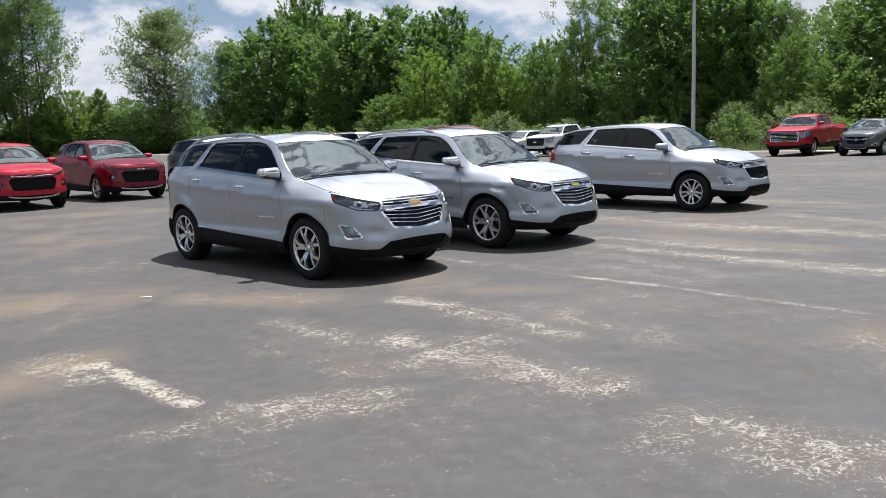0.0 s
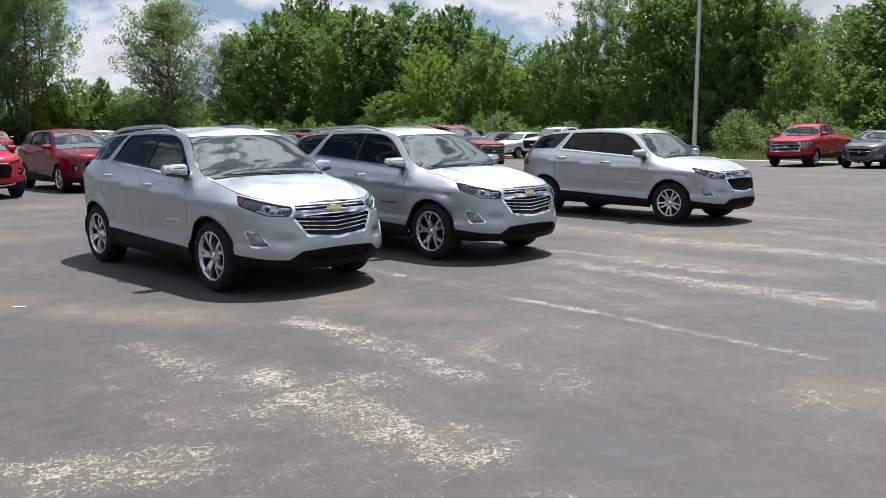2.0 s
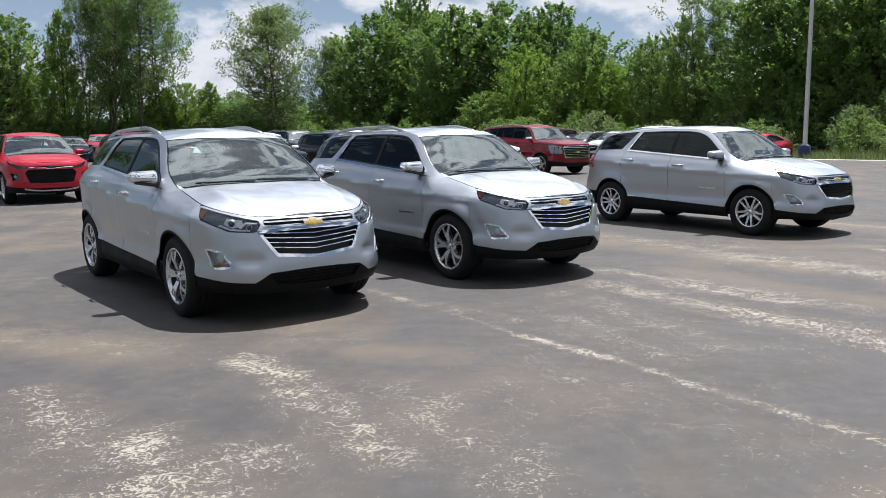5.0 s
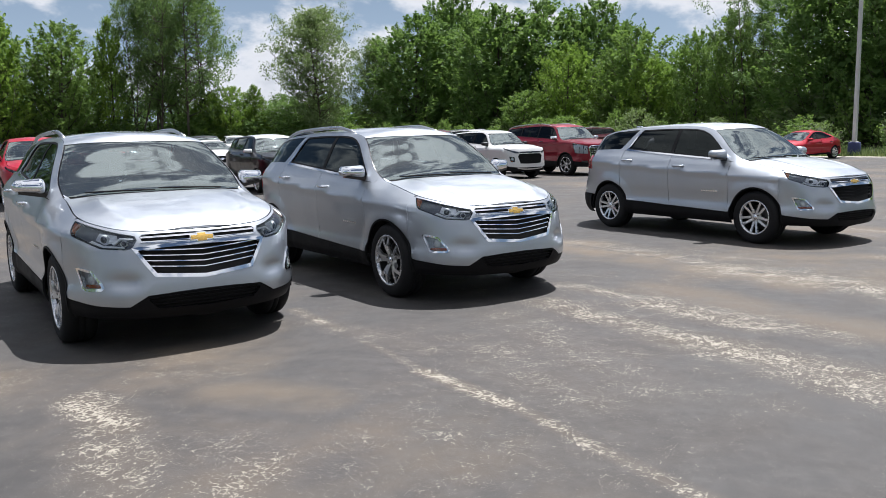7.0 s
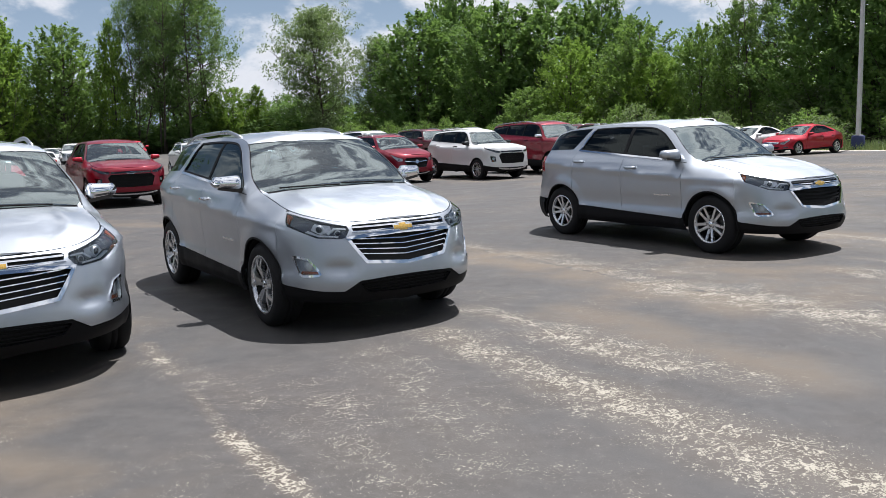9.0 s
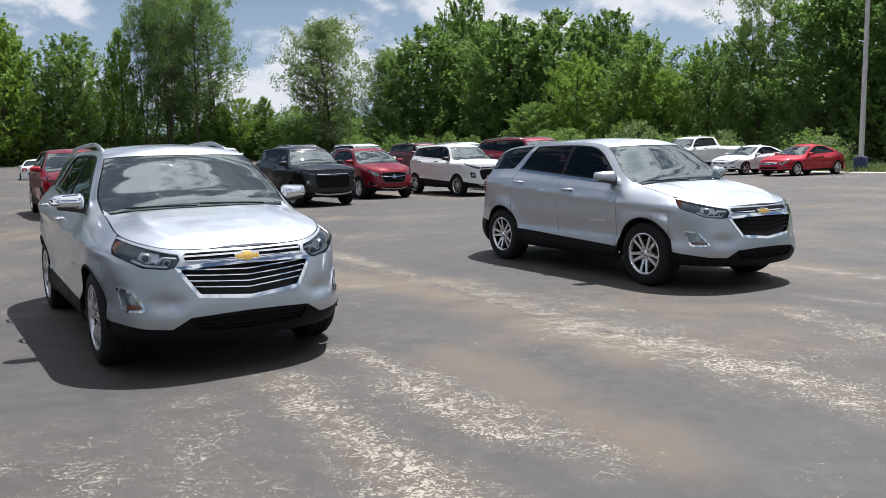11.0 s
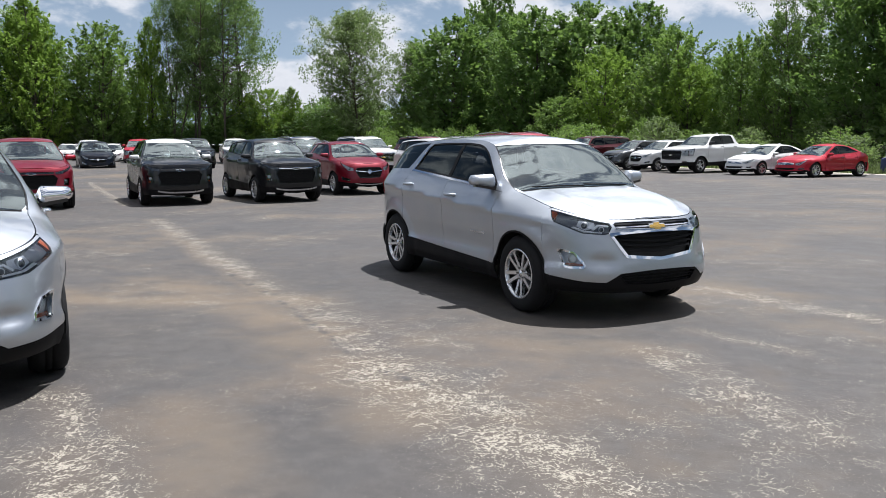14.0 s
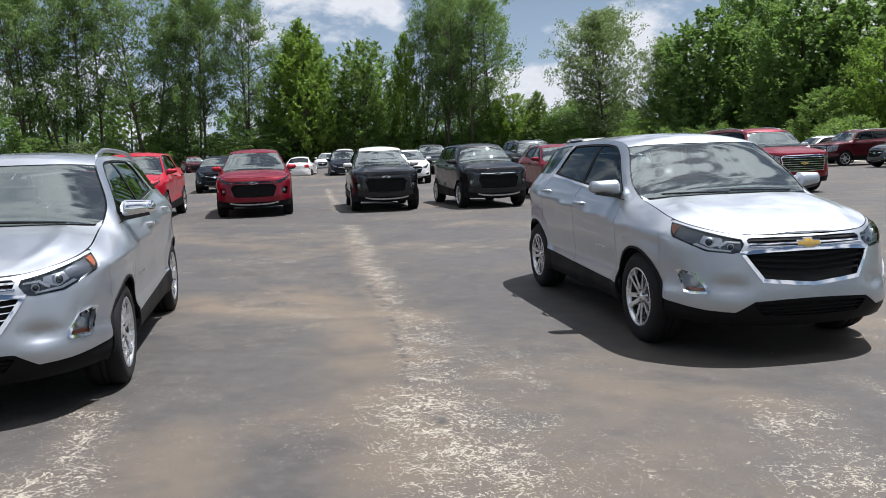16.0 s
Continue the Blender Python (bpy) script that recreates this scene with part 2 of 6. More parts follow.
def triangles(outer, holes, step):
    """A triangle net over a flat outline with holes: points, faces and the loops along its borders."""
    loops = [dense(list(loop), step) for loop in [outer, *holes]]
    rim = np.array([p for loop in loops for p in loop])
    lo, hi = rim.min(0), rim.max(0)
    gx, gy = np.meshgrid(np.arange(lo[0] + step / 2, hi[0], step), np.arange(lo[1] + step / 2, hi[1], step))
    grid = np.stack([gx.ravel(), gy.ravel()], 1)
    if len(grid):
        keep = inside(grid, loops[0])
        for loop in loops[1:]:
            keep &= ~inside(grid, loop)
        grid = grid[keep]
    if len(grid):
        near = np.full(len(grid), 9.0)
        for i in range(0, len(rim), 200):
            near = np.minimum(near, np.hypot(*(grid[:, None] - rim[None, i : i + 200]).transpose(2, 0, 1)).min(1))
        grid = grid[near > 0.45 * step]
    points = np.concatenate([rim, grid]) if len(grid) else rim
    edges, k = [], 0
    for loop in loops:
        edges += [(k + i, k + (i + 1) % len(loop)) for i in range(len(loop))]
        k += len(loop)
    got = geometry.delaunay_2d_cdt([Vector(p) for p in points], edges, [], 0, 1e-6)
    points = np.array([tuple(p) for p in got[0]])
    faces = np.array([f for f in got[2] if len(f) == 3])
    mid = points[faces].mean(1)
    keep = inside(mid, loops[0])
    for loop in loops[1:]:
        keep &= ~inside(mid, loop)
    return points, faces[keep]


def smoothstep(lo, hi, x):
    t = np.clip((x - lo) / (hi - lo), 0, 1)
    return t * t * (3 - 2 * t)


def knots(rows, x):
    """A smooth line through (x, value) rows."""
    rows = np.array(sorted(rows), float)
    xs, ys = rows.T
    d = np.diff(ys) / np.diff(xs)
    m = np.concatenate([[d[0]], np.where(d[1:] * d[:-1] > 0, 2 * d[1:] * d[:-1] / np.where(d[1:] + d[:-1] == 0, 1, d[1:] + d[:-1]), 0), [d[-1]]])
    x = np.clip(x, xs[0], xs[-1])
    i = np.clip(np.searchsorted(xs, x) - 1, 0, len(xs) - 2)
    h = xs[i + 1] - xs[i]
    t = (x - xs[i]) / h
    return (2 * t**3 - 3 * t**2 + 1) * ys[i] + (t**3 - 2 * t**2 + t) * h * m[i] + (3 * t**2 - 2 * t**3) * ys[i + 1] + (t**3 - t**2) * h * m[i + 1]


class Form:
    """The skin of a car. Round it runs the side (s along the plan's outline from tail to nose, z up); over it lies the top (x, k from right to left)."""

    def __init__(self, c):
        self.c = c
        xf, xr, w = c["nose_x"], c["tail_x"], c["half"]
        th = np.linspace(0, math.pi / 2, 60)
        curve = lambda n: (np.cos(th) ** (2 / n), np.sin(th) ** (2 / n))
        fx, fw = curve(c.get("nose_n", 3.0))
        rx, rw = curve(c.get("tail_n", 3.4))
        af, ar = c.get("nose_a", 1.07), c.get("tail_a", 1.0)
        x = np.concatenate([-(rx * ar) + xr + ar, np.linspace(xr + ar, xf - af, 30)[1:-1], (xf - af + fx * af)[::-1]])
        y = np.concatenate([rw * w, np.full(28, w), fw[::-1] * w])
        s = np.concatenate([[0], np.cumsum(np.hypot(np.diff(x), np.diff(y)))])
        s -= np.interp(0, x, s)
        self.s, self.x, self.w = s, x, y
        self.sr, self.sc = s[0], s[-1]
        tx, tw = np.gradient(x, s), np.gradient(y, s)
        size = np.hypot(tx, tw)
        self.nx, self.nw = -tw / size, tx / size
        self.nx[0], self.nw[0], self.nx[-1], self.nw[-1] = -1, 0, 1, 0
        sx = np.linspace(self.sr, self.sc, 700)
        edge = self.side(sx, self.zt_s(sx))
        keep = np.concatenate([[True], edge[1:, 0] > np.maximum.accumulate(edge[:, 0])[:-1] + 1e-5])
        self.ex, self.ew, self.ez = edge[keep, 0], np.abs(edge[keep, 1]), edge[keep, 2]

    def zt(self, x):
        return knots(self.c["top"], np.asarray(x, float))

    def zt_s(self, s):
        return self.zt(np.interp(s, self.s, self.x))

    def sx(self, x):
        """s on the right side at a plan x."""
        return float(np.interp(x, self.x, self.s))

    def sy(self, y):
        """s on the nose at a plan y, right of it below zero."""
        front = self.x > self.c["nose_x"] - self.c.get("nose_a", 1.07)
        s = float(np.interp(-abs(y), -self.w[front], self.s[front]))
        return s if y <= 0 else 2 * self.sc - s

    def ry(self, y):
        """s on the tail at a plan y."""
        back = self.x < self.c["tail_x"] + self.c.get("tail_a", 1.0)
        s = float(np.interp(abs(y), self.w[back], self.s[back]))
        return s if y <= 0 else 2 * self.sr - s

    def side(self, s, z, e=0.0):
        s, z = np.asarray(s, float), np.asarray(z, float)
        left = np.where((s > self.sc) | (s < self.sr), 1.0, -1.0)
        s = np.where(s > self.sc, 2 * self.sc - s, np.where(s < self.sr, 2 * self.sr - s, s))
        x, w, nx, nw = (np.interp(s, self.s, a) for a in (self.x, self.w, self.nx, self.nw))
        c = self.c
        f, r = smoothstep(0.05, 0.85, nx), smoothstep(0.05, 0.85, -nx)
        zf = z + c.get("sweep", 0.0) * np.clip(x, -1.9, 1.5) * smoothstep(0.62, 0.92, z) * smoothstep(1.34, 1.06, z)
        o = knots(c["flank"], zf) * (1 - f - r) + knots(c["nose"], z) * f + knots(c["tail"], z) * r
        d = self.zt(x) - z
        ahead = smoothstep(c["cowl"] - 0.25, c["cowl"] + 0.15, x)
        o -= (c.get("fender_round", 0.10) * ahead + 0.03 * (1 - ahead)) * (1 - f * 0.7) * np.clip(1 - d / 0.15, 0, 1.3) ** 2
        if c.get("scoop"):
            o -= 0.03 * f * np.exp(-(((w - 0.57) / 0.10) ** 2)) * np.exp(-(((z - 0.535) / 0.05) ** 2))
        # wheel-arch flare
        for wx in (c["axle"], -c["axle"]):
            rad = np.hypot(x - wx, z - c["wheel_r"])
            o += c.get("flare", 0.012) * smoothstep(c["arch"] + 0.16, c["arch"] + 0.02, rad) * (1 - f) * (1 - r)
        o += e
        return np.stack([x + nx * o, left * np.maximum(w + nw * o, 0), z], -1)

    def top(self, x, k, e=0.0):
        x, k = np.asarray(x, float), np.asarray(k, float)
        w, z = np.interp(x, self.ex, self.ew), np.interp(x, self.ex, self.ez)
        c = self.c
        ahead = smoothstep(c["cowl"], c["cowl"] + 0.4, x)
        rise = knots(c["crown"], x) * (1 - np.abs(k) ** (2.2 + 1.6 * ahead))
        hood = smoothstep(c["cowl"] + 0.02, c["cowl"] + 0.3, x) * smoothstep(self.ex[-1] - 0.02, self.ex[-1] - 0.4, x)
        rise += hood * c.get("crease", 0.012) * np.exp(-(((np.abs(k) - 0.72) / 0.08) ** 2))
        return np.stack([x, k * w, z + rise + e], -1)

    def panel(self, outer, holes=(), over="side", step=None, e=0.0, depth=0.014):
        """A sheet cut from the skin along an outline, with turned-in borders."""
        step = step or self.c.get("step", 0.06)
        points, faces = triangles(list(outer), [list(h) for h in holes], step)
        go = self.side if over == "side" else (lambda a, b, e=0.0: self.top(a, b / 0.8, e))
        at = lambda a, b: go(a, b, e)
        p, d = at(points[:, 0], points[:, 1]), 0.004
        du = at(points[:, 0] + d, points[:, 1]) - at(points[:, 0] - d, points[:, 1])
        dv = at(points[:, 0], points[:, 1] + d) - at(points[:, 0], points[:, 1] - d)
        n = np.cross(du, dv)
        n /= np.linalg.norm(n, axis=1, keepdims=True) + 1e-9
        out = p - np.array([np.clip(p[:, 0], -1.0, 1.0) * 1.0, 0 * p[:, 1], np.full(len(p), 0.6)]).T if over == "side" else np.tile([0, 0, 1.0], (len(p), 1))
        if over == "side":
            out[:, 2] = 0
        n *= np.where((n * out).sum(1, keepdims=True) < 0, -1, 1)
        a, b, g = p[faces[:, 0]], p[faces[:, 1]], p[faces[:, 2]]
        turned = (np.cross(b - a, g - a) * n[faces].mean(1)).sum(1) < 0
        faces = np.where(turned[:, None], faces[:, ::-1], faces)
        shape = Shape()
        shape.v, shape.n, shape.f = [tuple(q) for q in p], [tuple(q) for q in n], faces.tolist()
        if depth:
            seen = {}
            for f in faces:
                for i in range(3):
                    key = (int(f[i]), int(f[(i + 1) % 3]))
                    seen[key] = seen.get(key, 0) + 1
            for i, j in [e2 for e2 in seen if (e2[1], e2[0]) not in seen]:
                away = np.cross(p[j] - p[i], (n[i] + n[j]) / 2)
                away /= np.linalg.norm(away) + 1e-9
                k = len(shape.v)
                shape.v += [tuple(q) for q in (p[i], p[j], p[j] - n[j] * depth, p[i] - n[i] * depth)]
                shape.n += [tuple(away)] * 4
                shape.f.append([k, k + 3, k + 2, k + 1])
        return shape


# ---- cars ----
def wheel_meshes(style, r, width, rim, sides=44):
    """Meshes of a wheel whose outer face looks to -y: barrel, tyre, spokes, hub cap, brake disc."""
    h = width / 2
    tyre = Shape().lathe(
        [(rim - 0.012, -h + 0.012), (rim + 0.006, -h - 0.002), (rim + 0.03, -h - 0.008), ((rim + r) / 2, -h - 0.012), (r - 0.03, -h - 0.002), (r - 0.008, -h + 0.022), (r, -h + 0.05), (r + 0.001, -0.03), (r - 0.007, -0.026), (r - 0.007, -0.018), (r + 0.001, -0.014), (r + 0.001, 0.014), (r - 0.007, 0.018), (r - 0.007, 0.026), (r + 0.001, 0.03), (r, h - 0.05), (r - 0.008, h - 0.022), (r - 0.03, h), (rim, h)], sides)
    barrel = Shape().lathe([(rim - 0.012, -h + 0.01), (rim - 0.022, -h + 0.03), (rim - 0.03, h - 0.02), (0.04, h - 0.03)], 36)
    lip = Shape().lathe([(rim + 0.004, -h - 0.004), (rim - 0.006, -h - 0.008), (rim - 0.016, -h - 0.002), (rim - 0.022, -h + 0.03)], sides)
    spokes = Shape()
    y0, y1 = -h + 0.048, -h + 0.012
    count = {"split": 5, "ten": 5, "six": 6, "five": 5}[style]
    for i in range(count):
        t = 2 * math.pi * i / count + math.pi / 2
        at = lambda a, d, y: (d * math.cos(a), y, d * math.sin(a))
        if style == "split":
            for g in (-0.20, 0.20):
                spokes.bar(at(t + g * 0.55, 0.045, y0), at(t + g * 0.75, rim * 0.62, y1), 0.034, 0.034, 0.05, 0.035, (0, 1, 0))
                spokes.bar(at(t + g * 0.70, rim * 0.58, y1), at(t + g * 1.35, rim - 0.01, y1 + 0.004), 0.034, 0.032, 0.035, 0.03, (0, 1, 0))
        elif style == "ten":
            for g in (-0.22, 0.22):
                spokes.bar(at(t + g * 1.5, 0.05, y0), at(t + g, rim - 0.01, y1), 0.034, 0.030, 0.05, 0.03, (0, 1, 0))
        else:
            spokes.bar(at(t, 0.04, y0), at(t, rim - 0.01, y1), 0.075, 0.055, 0.05, 0.03, (0, 1, 0))
    spokes.lathe([(0.0, y0 - 0.03), (0.06, y0 - 0.026), (0.075, y0), (0.075, y0 + 0.04)], 20)
    cap = Shape().lathe([(0.0, y0 - 0.036), (0.028, y0 - 0.034), (0.033, y0 - 0.026)], 16)
    nuts = Shape()
    nuts.tube([(0.052, y0 - 0.015, 0), (0.052, y0 - 0.036, 0)], 0.009, 6)
    disc = Shape().lathe([(0.04, -0.012), (rim * 0.72, -0.012), (rim * 0.72, 0.012), (0.04, 0.012)], 30)
    return {
        "wheel": barrel.mesh("wheel", DARK_ALLOY, True), "tyre": tyre.mesh("tyre", RUBBER, True), "rim": lip.mesh("rim", ALLOY, True),
        "spokes": spokes.mesh("spokes", ALLOY), "hub_cap": cap.mesh("hub_cap", CHROME, True), "wheel_nut": nuts.mesh("wheel_nut", STEEL),
        "brake_disc": disc.mesh("brake_disc", STEEL, True)}


def car(c, name, label, category, paints):
    """Builds a car with its origin on the ground between the wheels, nose to +x. paints: body, roof, mirror cap."""
    form = Form(c)
    body, roof_paint, cap_paint = paints
    root = thing(name, label, category)
    fine = c.get("fine", False)
    ax, wr, arch, half = c["axle"], c["wheel_r"], c["arch"], c["half"]
    b0, b1 = c["belt"]
    belt = lambda x: b0 + b1 * x
    sill = lambda x: c["sill"][0] + c["sill"][1] * x
    low = c["low"]
    g = 0.0025 if fine else 0.005
    S = lambda pts: [(form.sx(x), z) for x, z in pts]
    N = lambda pts: [(form.sy(y), z) for y, z in pts]
    mirror_s = lambda pts: [(2 * form.sc - s, z) for s, z in pts]
    both = lambda pts: (pts, mirror_s(pts))

    def arc(cx, r, a0, a1, n=16):
        return [(cx + r * math.cos(radians(a0 + (a1 - a0) * i / n)), wr + r * math.sin(radians(a0 + (a1 - a0) * i / n))) for i in range(n + 1)]

    def topline(x0, x1, n=14, down=0.0):
        xs = np.linspace(x0, x1, n + 1)
        return list(zip(xs.tolist(), (form.zt(xs) - down).tolist()))

    seam, nose_seam, mid, tail_seam = c["seam_front"], c["seam_nose"], c["seam_mid"], c["seam_tail"]
    head_out = c["head_out"]
    cut = lambda z: math.degrees(math.asin((z - wr) / arch))
    # fenders
    zs = sill(seam)
    a0 = 180 - cut(zs) if abs(zs - wr) < arch else 180
    zn = c["fender_low"]
    a1 = cut(zn)
    fender = [(seam + g, zs + 0.01)] + [(seam + g, belt(seam) - 0.08)] + topline(c["cowl"] - 0.06, head_out[0], 10, 0.003) + [(head_out[0], head_out[1]), (nose_seam, c["head_low"]), (ax + arch * math.cos(radians(a1)) + 0.0, zn)] + arc(ax, arch, a1, a0)
    # front door
    door = [(mid + g, sill(mid)), (seam - g, sill(seam)), (seam - g, belt(seam) - 0.08), (min(c["cowl"] - 0.08, seam + 0.06), belt(seam) - 0.02), (mid + g, belt(mid) - 0.012)]
    # rear door
    zr = sill(-ax + arch)
    ra0 = cut(max(zr, wr - arch * 0.95))
    ra1 = c.get("door_arch", 52)
    rear = [(mid - g, sill(mid)), (mid - g, belt(mid) - 0.012), (tail_seam + g, belt(tail_seam) - 0.012)] + arc(-ax, arch + 0.012, ra1, ra0, 8)
    # rear quarter with the pillars and the roof's side
    zb = c["bumper_z"]
    qa0, qa1 = ra1, 180 - cut(zb)
    roof_x0 = c["cowl"] - 0.06
    bump_x = c["bumper_x"]
    lamp_x, lamp_z0, lamp_z1 = c["lamp"]
    quarter = [(roof_x0, belt(roof_x0) - 0.02), (roof_x0 - 0.1, belt(roof_x0 - 0.1) - 0.01), (mid, belt(mid) - 0.008), (tail_seam - g, belt(tail_seam) - 0.008)]
    quarter += arc(-ax, arch, qa0, qa1, 14) + [(bump_x, zb), (lamp_x, lamp_z0), (lamp_x, lamp_z1), (c["tail_top"], form.zt(c["tail_top"]) - 0.003)]
    quarter += topline(c["tail_top"], roof_x0, 30, 0.002)[1:]
    # windows
    wx0, wx1 = c["glass_x"]
    ins = c.get("frame", 0.055)
    xs = np.linspace(wx0, wx1, 60)
    up = form.zt(xs) - ins * (1 + 1.6 * smoothstep(c["header"] - 0.30, c["header"] + 0.15, xs))
    ok = up > belt(xs) + 0.03
    xs, up = xs[ok], up[ok]
    slant = c.get("slant", 0.25)
    dlo = [(float(x), belt(float(x)) + 0.012) for x in np.linspace(xs[0], xs[-1], 14)]
    crown = [(float(x), float(z)) for x, z in zip(xs, up) if x > xs[0] + slant]
    dlo += crown[::-1] + [(xs[0] + slant * 0.93, float(np.interp(xs[0] + slant, xs, up)) - 0.03)]
    holes = [dlo]
    q = c.get("quarter_glass")
    if q:
        holes.append(q)
    step = c.get("step", 0.06)
    for sgn, side_name in ((0, "right"), (1, "left")):
        m = (lambda p: p) if sgn == 0 else mirror_s
        part("fender", form.panel(m(S(fender))), body, root)
        d = part("front_door", form.panel(m(S(door))), body, root)
        d2 = part("rear_door", form.panel(m(S(rear))), body, root) if c.get("rear_door", True) else None
        part("quarter_panel", form.panel(m(S(quarter)), [m(S(h)) for h in holes]), body, root)
        # glass, cut by the pillars
        cuts = [x for x in c["pillars"]]
        edges = [xs[0] - 1] + cuts + [xs[-1] + 1]
        for i in range(len(edges) - 1):
            l, r = edges[i] + (0.02 if i else 0), edges[i + 1] - (0.02 if i < len(edges) - 2 else 0)
            pane = clip(dlo, l, r)
            if len(pane) > 2:
                part("side_window", form.panel(m(S(pane)), step=step * 2, e=-0.010, depth=0.004), TINT, root)
        for x in cuts:
            pane = clip(dlo, x - 0.03, x + 0.03)
            if len(pane) > 2:
                part("door_pillar", form.panel(m(S(pane)), step=0.1, e=-0.005, depth=0.01), PLASTIC, root)
        part("window_surround", form.panel(m(S(grow(dlo, 0.003))), [m(S(grow(dlo, -0.016)))], step=step, e=-0.003, depth=0.008), PLASTIC, root)
        if q:
            part("quarter_window", form.panel(m(S(q)), step=step * 2, e=-0.008, depth=0.004), TINT, root)
        if c.get("chrome_belt"):
            x0, x1 = xs[0] - 0.005, xs[-1]
            line = [(x, belt(x) + 0.014) for x in np.linspace(x0, x1, 16)] + [(x, belt(x) - 0.008) for x in np.linspace(x1, x0, 16)]
            part("window_trim", form.panel(m(S(line)), e=0.008, depth=0.012), CHROME, root, "chrome strip")
            top_z = float(np.interp(xs[0] + slant, xs, up)) - 0.03
            rear_edge = [(x0 - 0.012, belt(x0) - 0.006), (x0 + 0.016, belt(x0) - 0.004), (xs[0] + slant * 0.97, top_z), (xs[0] + slant * 0.97 - 0.024, top_z + 0.004)]
            part("window_trim", form.panel(m(S(rear_edge)), e=0.006, depth=0.012), CHROME, root, "chrome strip")
        # sill cladding, arch lips, liners
        sx0, sx1 = -ax + arch * math.cos(radians(25)) + 0.02, ax - arch * math.cos(radians(20)) - 0.01
        clad = [(x, sill(x) - 0.004) for x in np.linspace(sx0, sx1, 12)] + [(sx1 + 0.03, low + 0.055), (sx0 - 0.03, low + 0.055)]
        part("sill_cladding", form.panel(m(S(clad)), e=0.004), PLASTIC, root)
        for cx in (ax, -ax):
            r_out = arch + c.get("lip", 0.003)
            ring = arc(cx, r_out, -8, 188, 22) + arc(cx, arch - 0.014, 188, -8, 22)
            part("arch_lip", form.panel(m(S(ring)), e=0.006, depth=0.02), PLASTIC if c.get("lip_black", True) else body, root)
            liner = Shape()
            sg = -1 if sgn == 0 else 1
            for i in range(17):
                t = radians(-10 + 200 * i / 16)
                for yy in (half - 0.045, half - 0.36):
                    liner.v.append((cx + (arch + 0.004) * math.cos(t), sg * yy, wr + (arch + 0.004) * math.sin(t)))
            liner.f = [[2 * i, 2 * i + 1, 2 * i + 3, 2 * i + 2] for i in range(16)]
            liner.v += [(cx, sg * (half - 0.36), wr)]
            liner.f += [[34, 2 * i + 1, 2 * i + 3] for i in range(16)]
            part("arch_liner", liner, SHADE, root)
        # handles
        if c.get("handles", True):
            for hx in c["handle_x"]:
                hz = c["handle_z"](hx) if callable(c["handle_z"]) else c["handle_z"]
                p = form.side([form.sx(hx + dx) if sgn == 0 else 2 * form.sc - form.sx(hx + dx) for dx in (-0.105, -0.05, 0.05, 0.105)], [hz] * 4, 0.0)
                q2 = form.side([form.sx(hx + dx) if sgn == 0 else 2 * form.sc - form.sx(hx + dx) for dx in (-0.105, -0.05, 0.05, 0.105)], [hz] * 4, 0.04)
                h = Shape().tube([p[0], q2[1], q2[2], p[3]], [0.013, 0.016, 0.016, 0.013], 8, 1.0)
                part("door_handle", h, c.get("handle_mat", body), d if hx > mid else (d2 or d), smooth=True)
        # mirror
        mx, mz = c["mirror"]
        sg = -1 if sgn == 0 else 1
        y0 = abs(float(form.side(form.sx(mx), belt(mx) + 0.02)[1]))
        shell = Shape()
        n1, n2 = 14, 12
        for i in range(n1 + 1):
            u = i / n1
            yy = y0 + 0.0 + 0.255 * u
            hh = 0.086 * (1 - 0.36 * u) * min(1, math.sqrt(u * 9 + 0.12)) * min(1, math.sqrt((1 - u) * 7))
            dd = 0.070 * min(1, math.sqrt(u * 6 + 0.06)) * min(1, math.sqrt((1 - u) * 4))
            for j in range(n2):
                t = 2 * math.pi * j / n2
                cx_, cz_ = math.cos(t), math.sin(t)
                sq = (abs(cx_) ** 3.6 + abs(cz_) ** 3.6) ** (-1 / 3.6)
                shell.v.append((mx - 0.055 * u + dd * cx_ * sq * (1.25 if cx_ > 0 else 0.8), sg * yy, mz + 0.018 * u + hh * cz_ * sq * (1.0 if cz_ > 0 else 0.62)))
        for i in range(n1):
            for j in range(n2):
                f = [i * n2 + j, i * n2 + (j + 1) % n2, (i + 1) * n2 + (j + 1) % n2, (i + 1) * n2 + j]
                shell.f.append(f if sgn else f[::-1])
        shell.f += [list(range(n2)), list(range(n1 * n2, n1 * n2 + n2))[::-1]]
        cap = part("mirror_cap", shell, cap_paint, root, smooth=True)
        arm = Shape().bar((mx + 0.02, sg * (y0 - 0.04), mz - 0.062), (mx - 0.03, sg * (y0 + 0.2), mz - 0.026), 0.09, 0.09, 0.036, 0.022)
        part("mirror_arm", arm, GLOSS_BLACK, cap)
        ref = Shape().box(mx - 0.072, sg * (y0 + 0.11), mz + 0.012, 0.008, 0.17, 0.085, 0.003)
        part("mirror_glass", ref, CHROME, cap)
    # nose: bumper, grille, lamps
    nose(form, c, root, body, fender, S, N, mirror_s, g)
    # tail
    for m in ((lambda p: p), mirror_s):
        lp = [(form.sx(lamp_x) + 0.002, lamp_z0), (form.sx(lamp_x) + 0.002, lamp_z1), (form.sx(lamp_x) - 0.16, lamp_z1), (form.ry(-c["half"] * 0.55), lamp_z1 - 0.02), (form.ry(-c["half"] * 0.55), lamp_z0 + 0.02)]
        part("tail_lamp", form.panel(m(lp), e=0.006), TAIL, root, "red tail lamp")
    zt_end = form.zt(c["tail_x"])
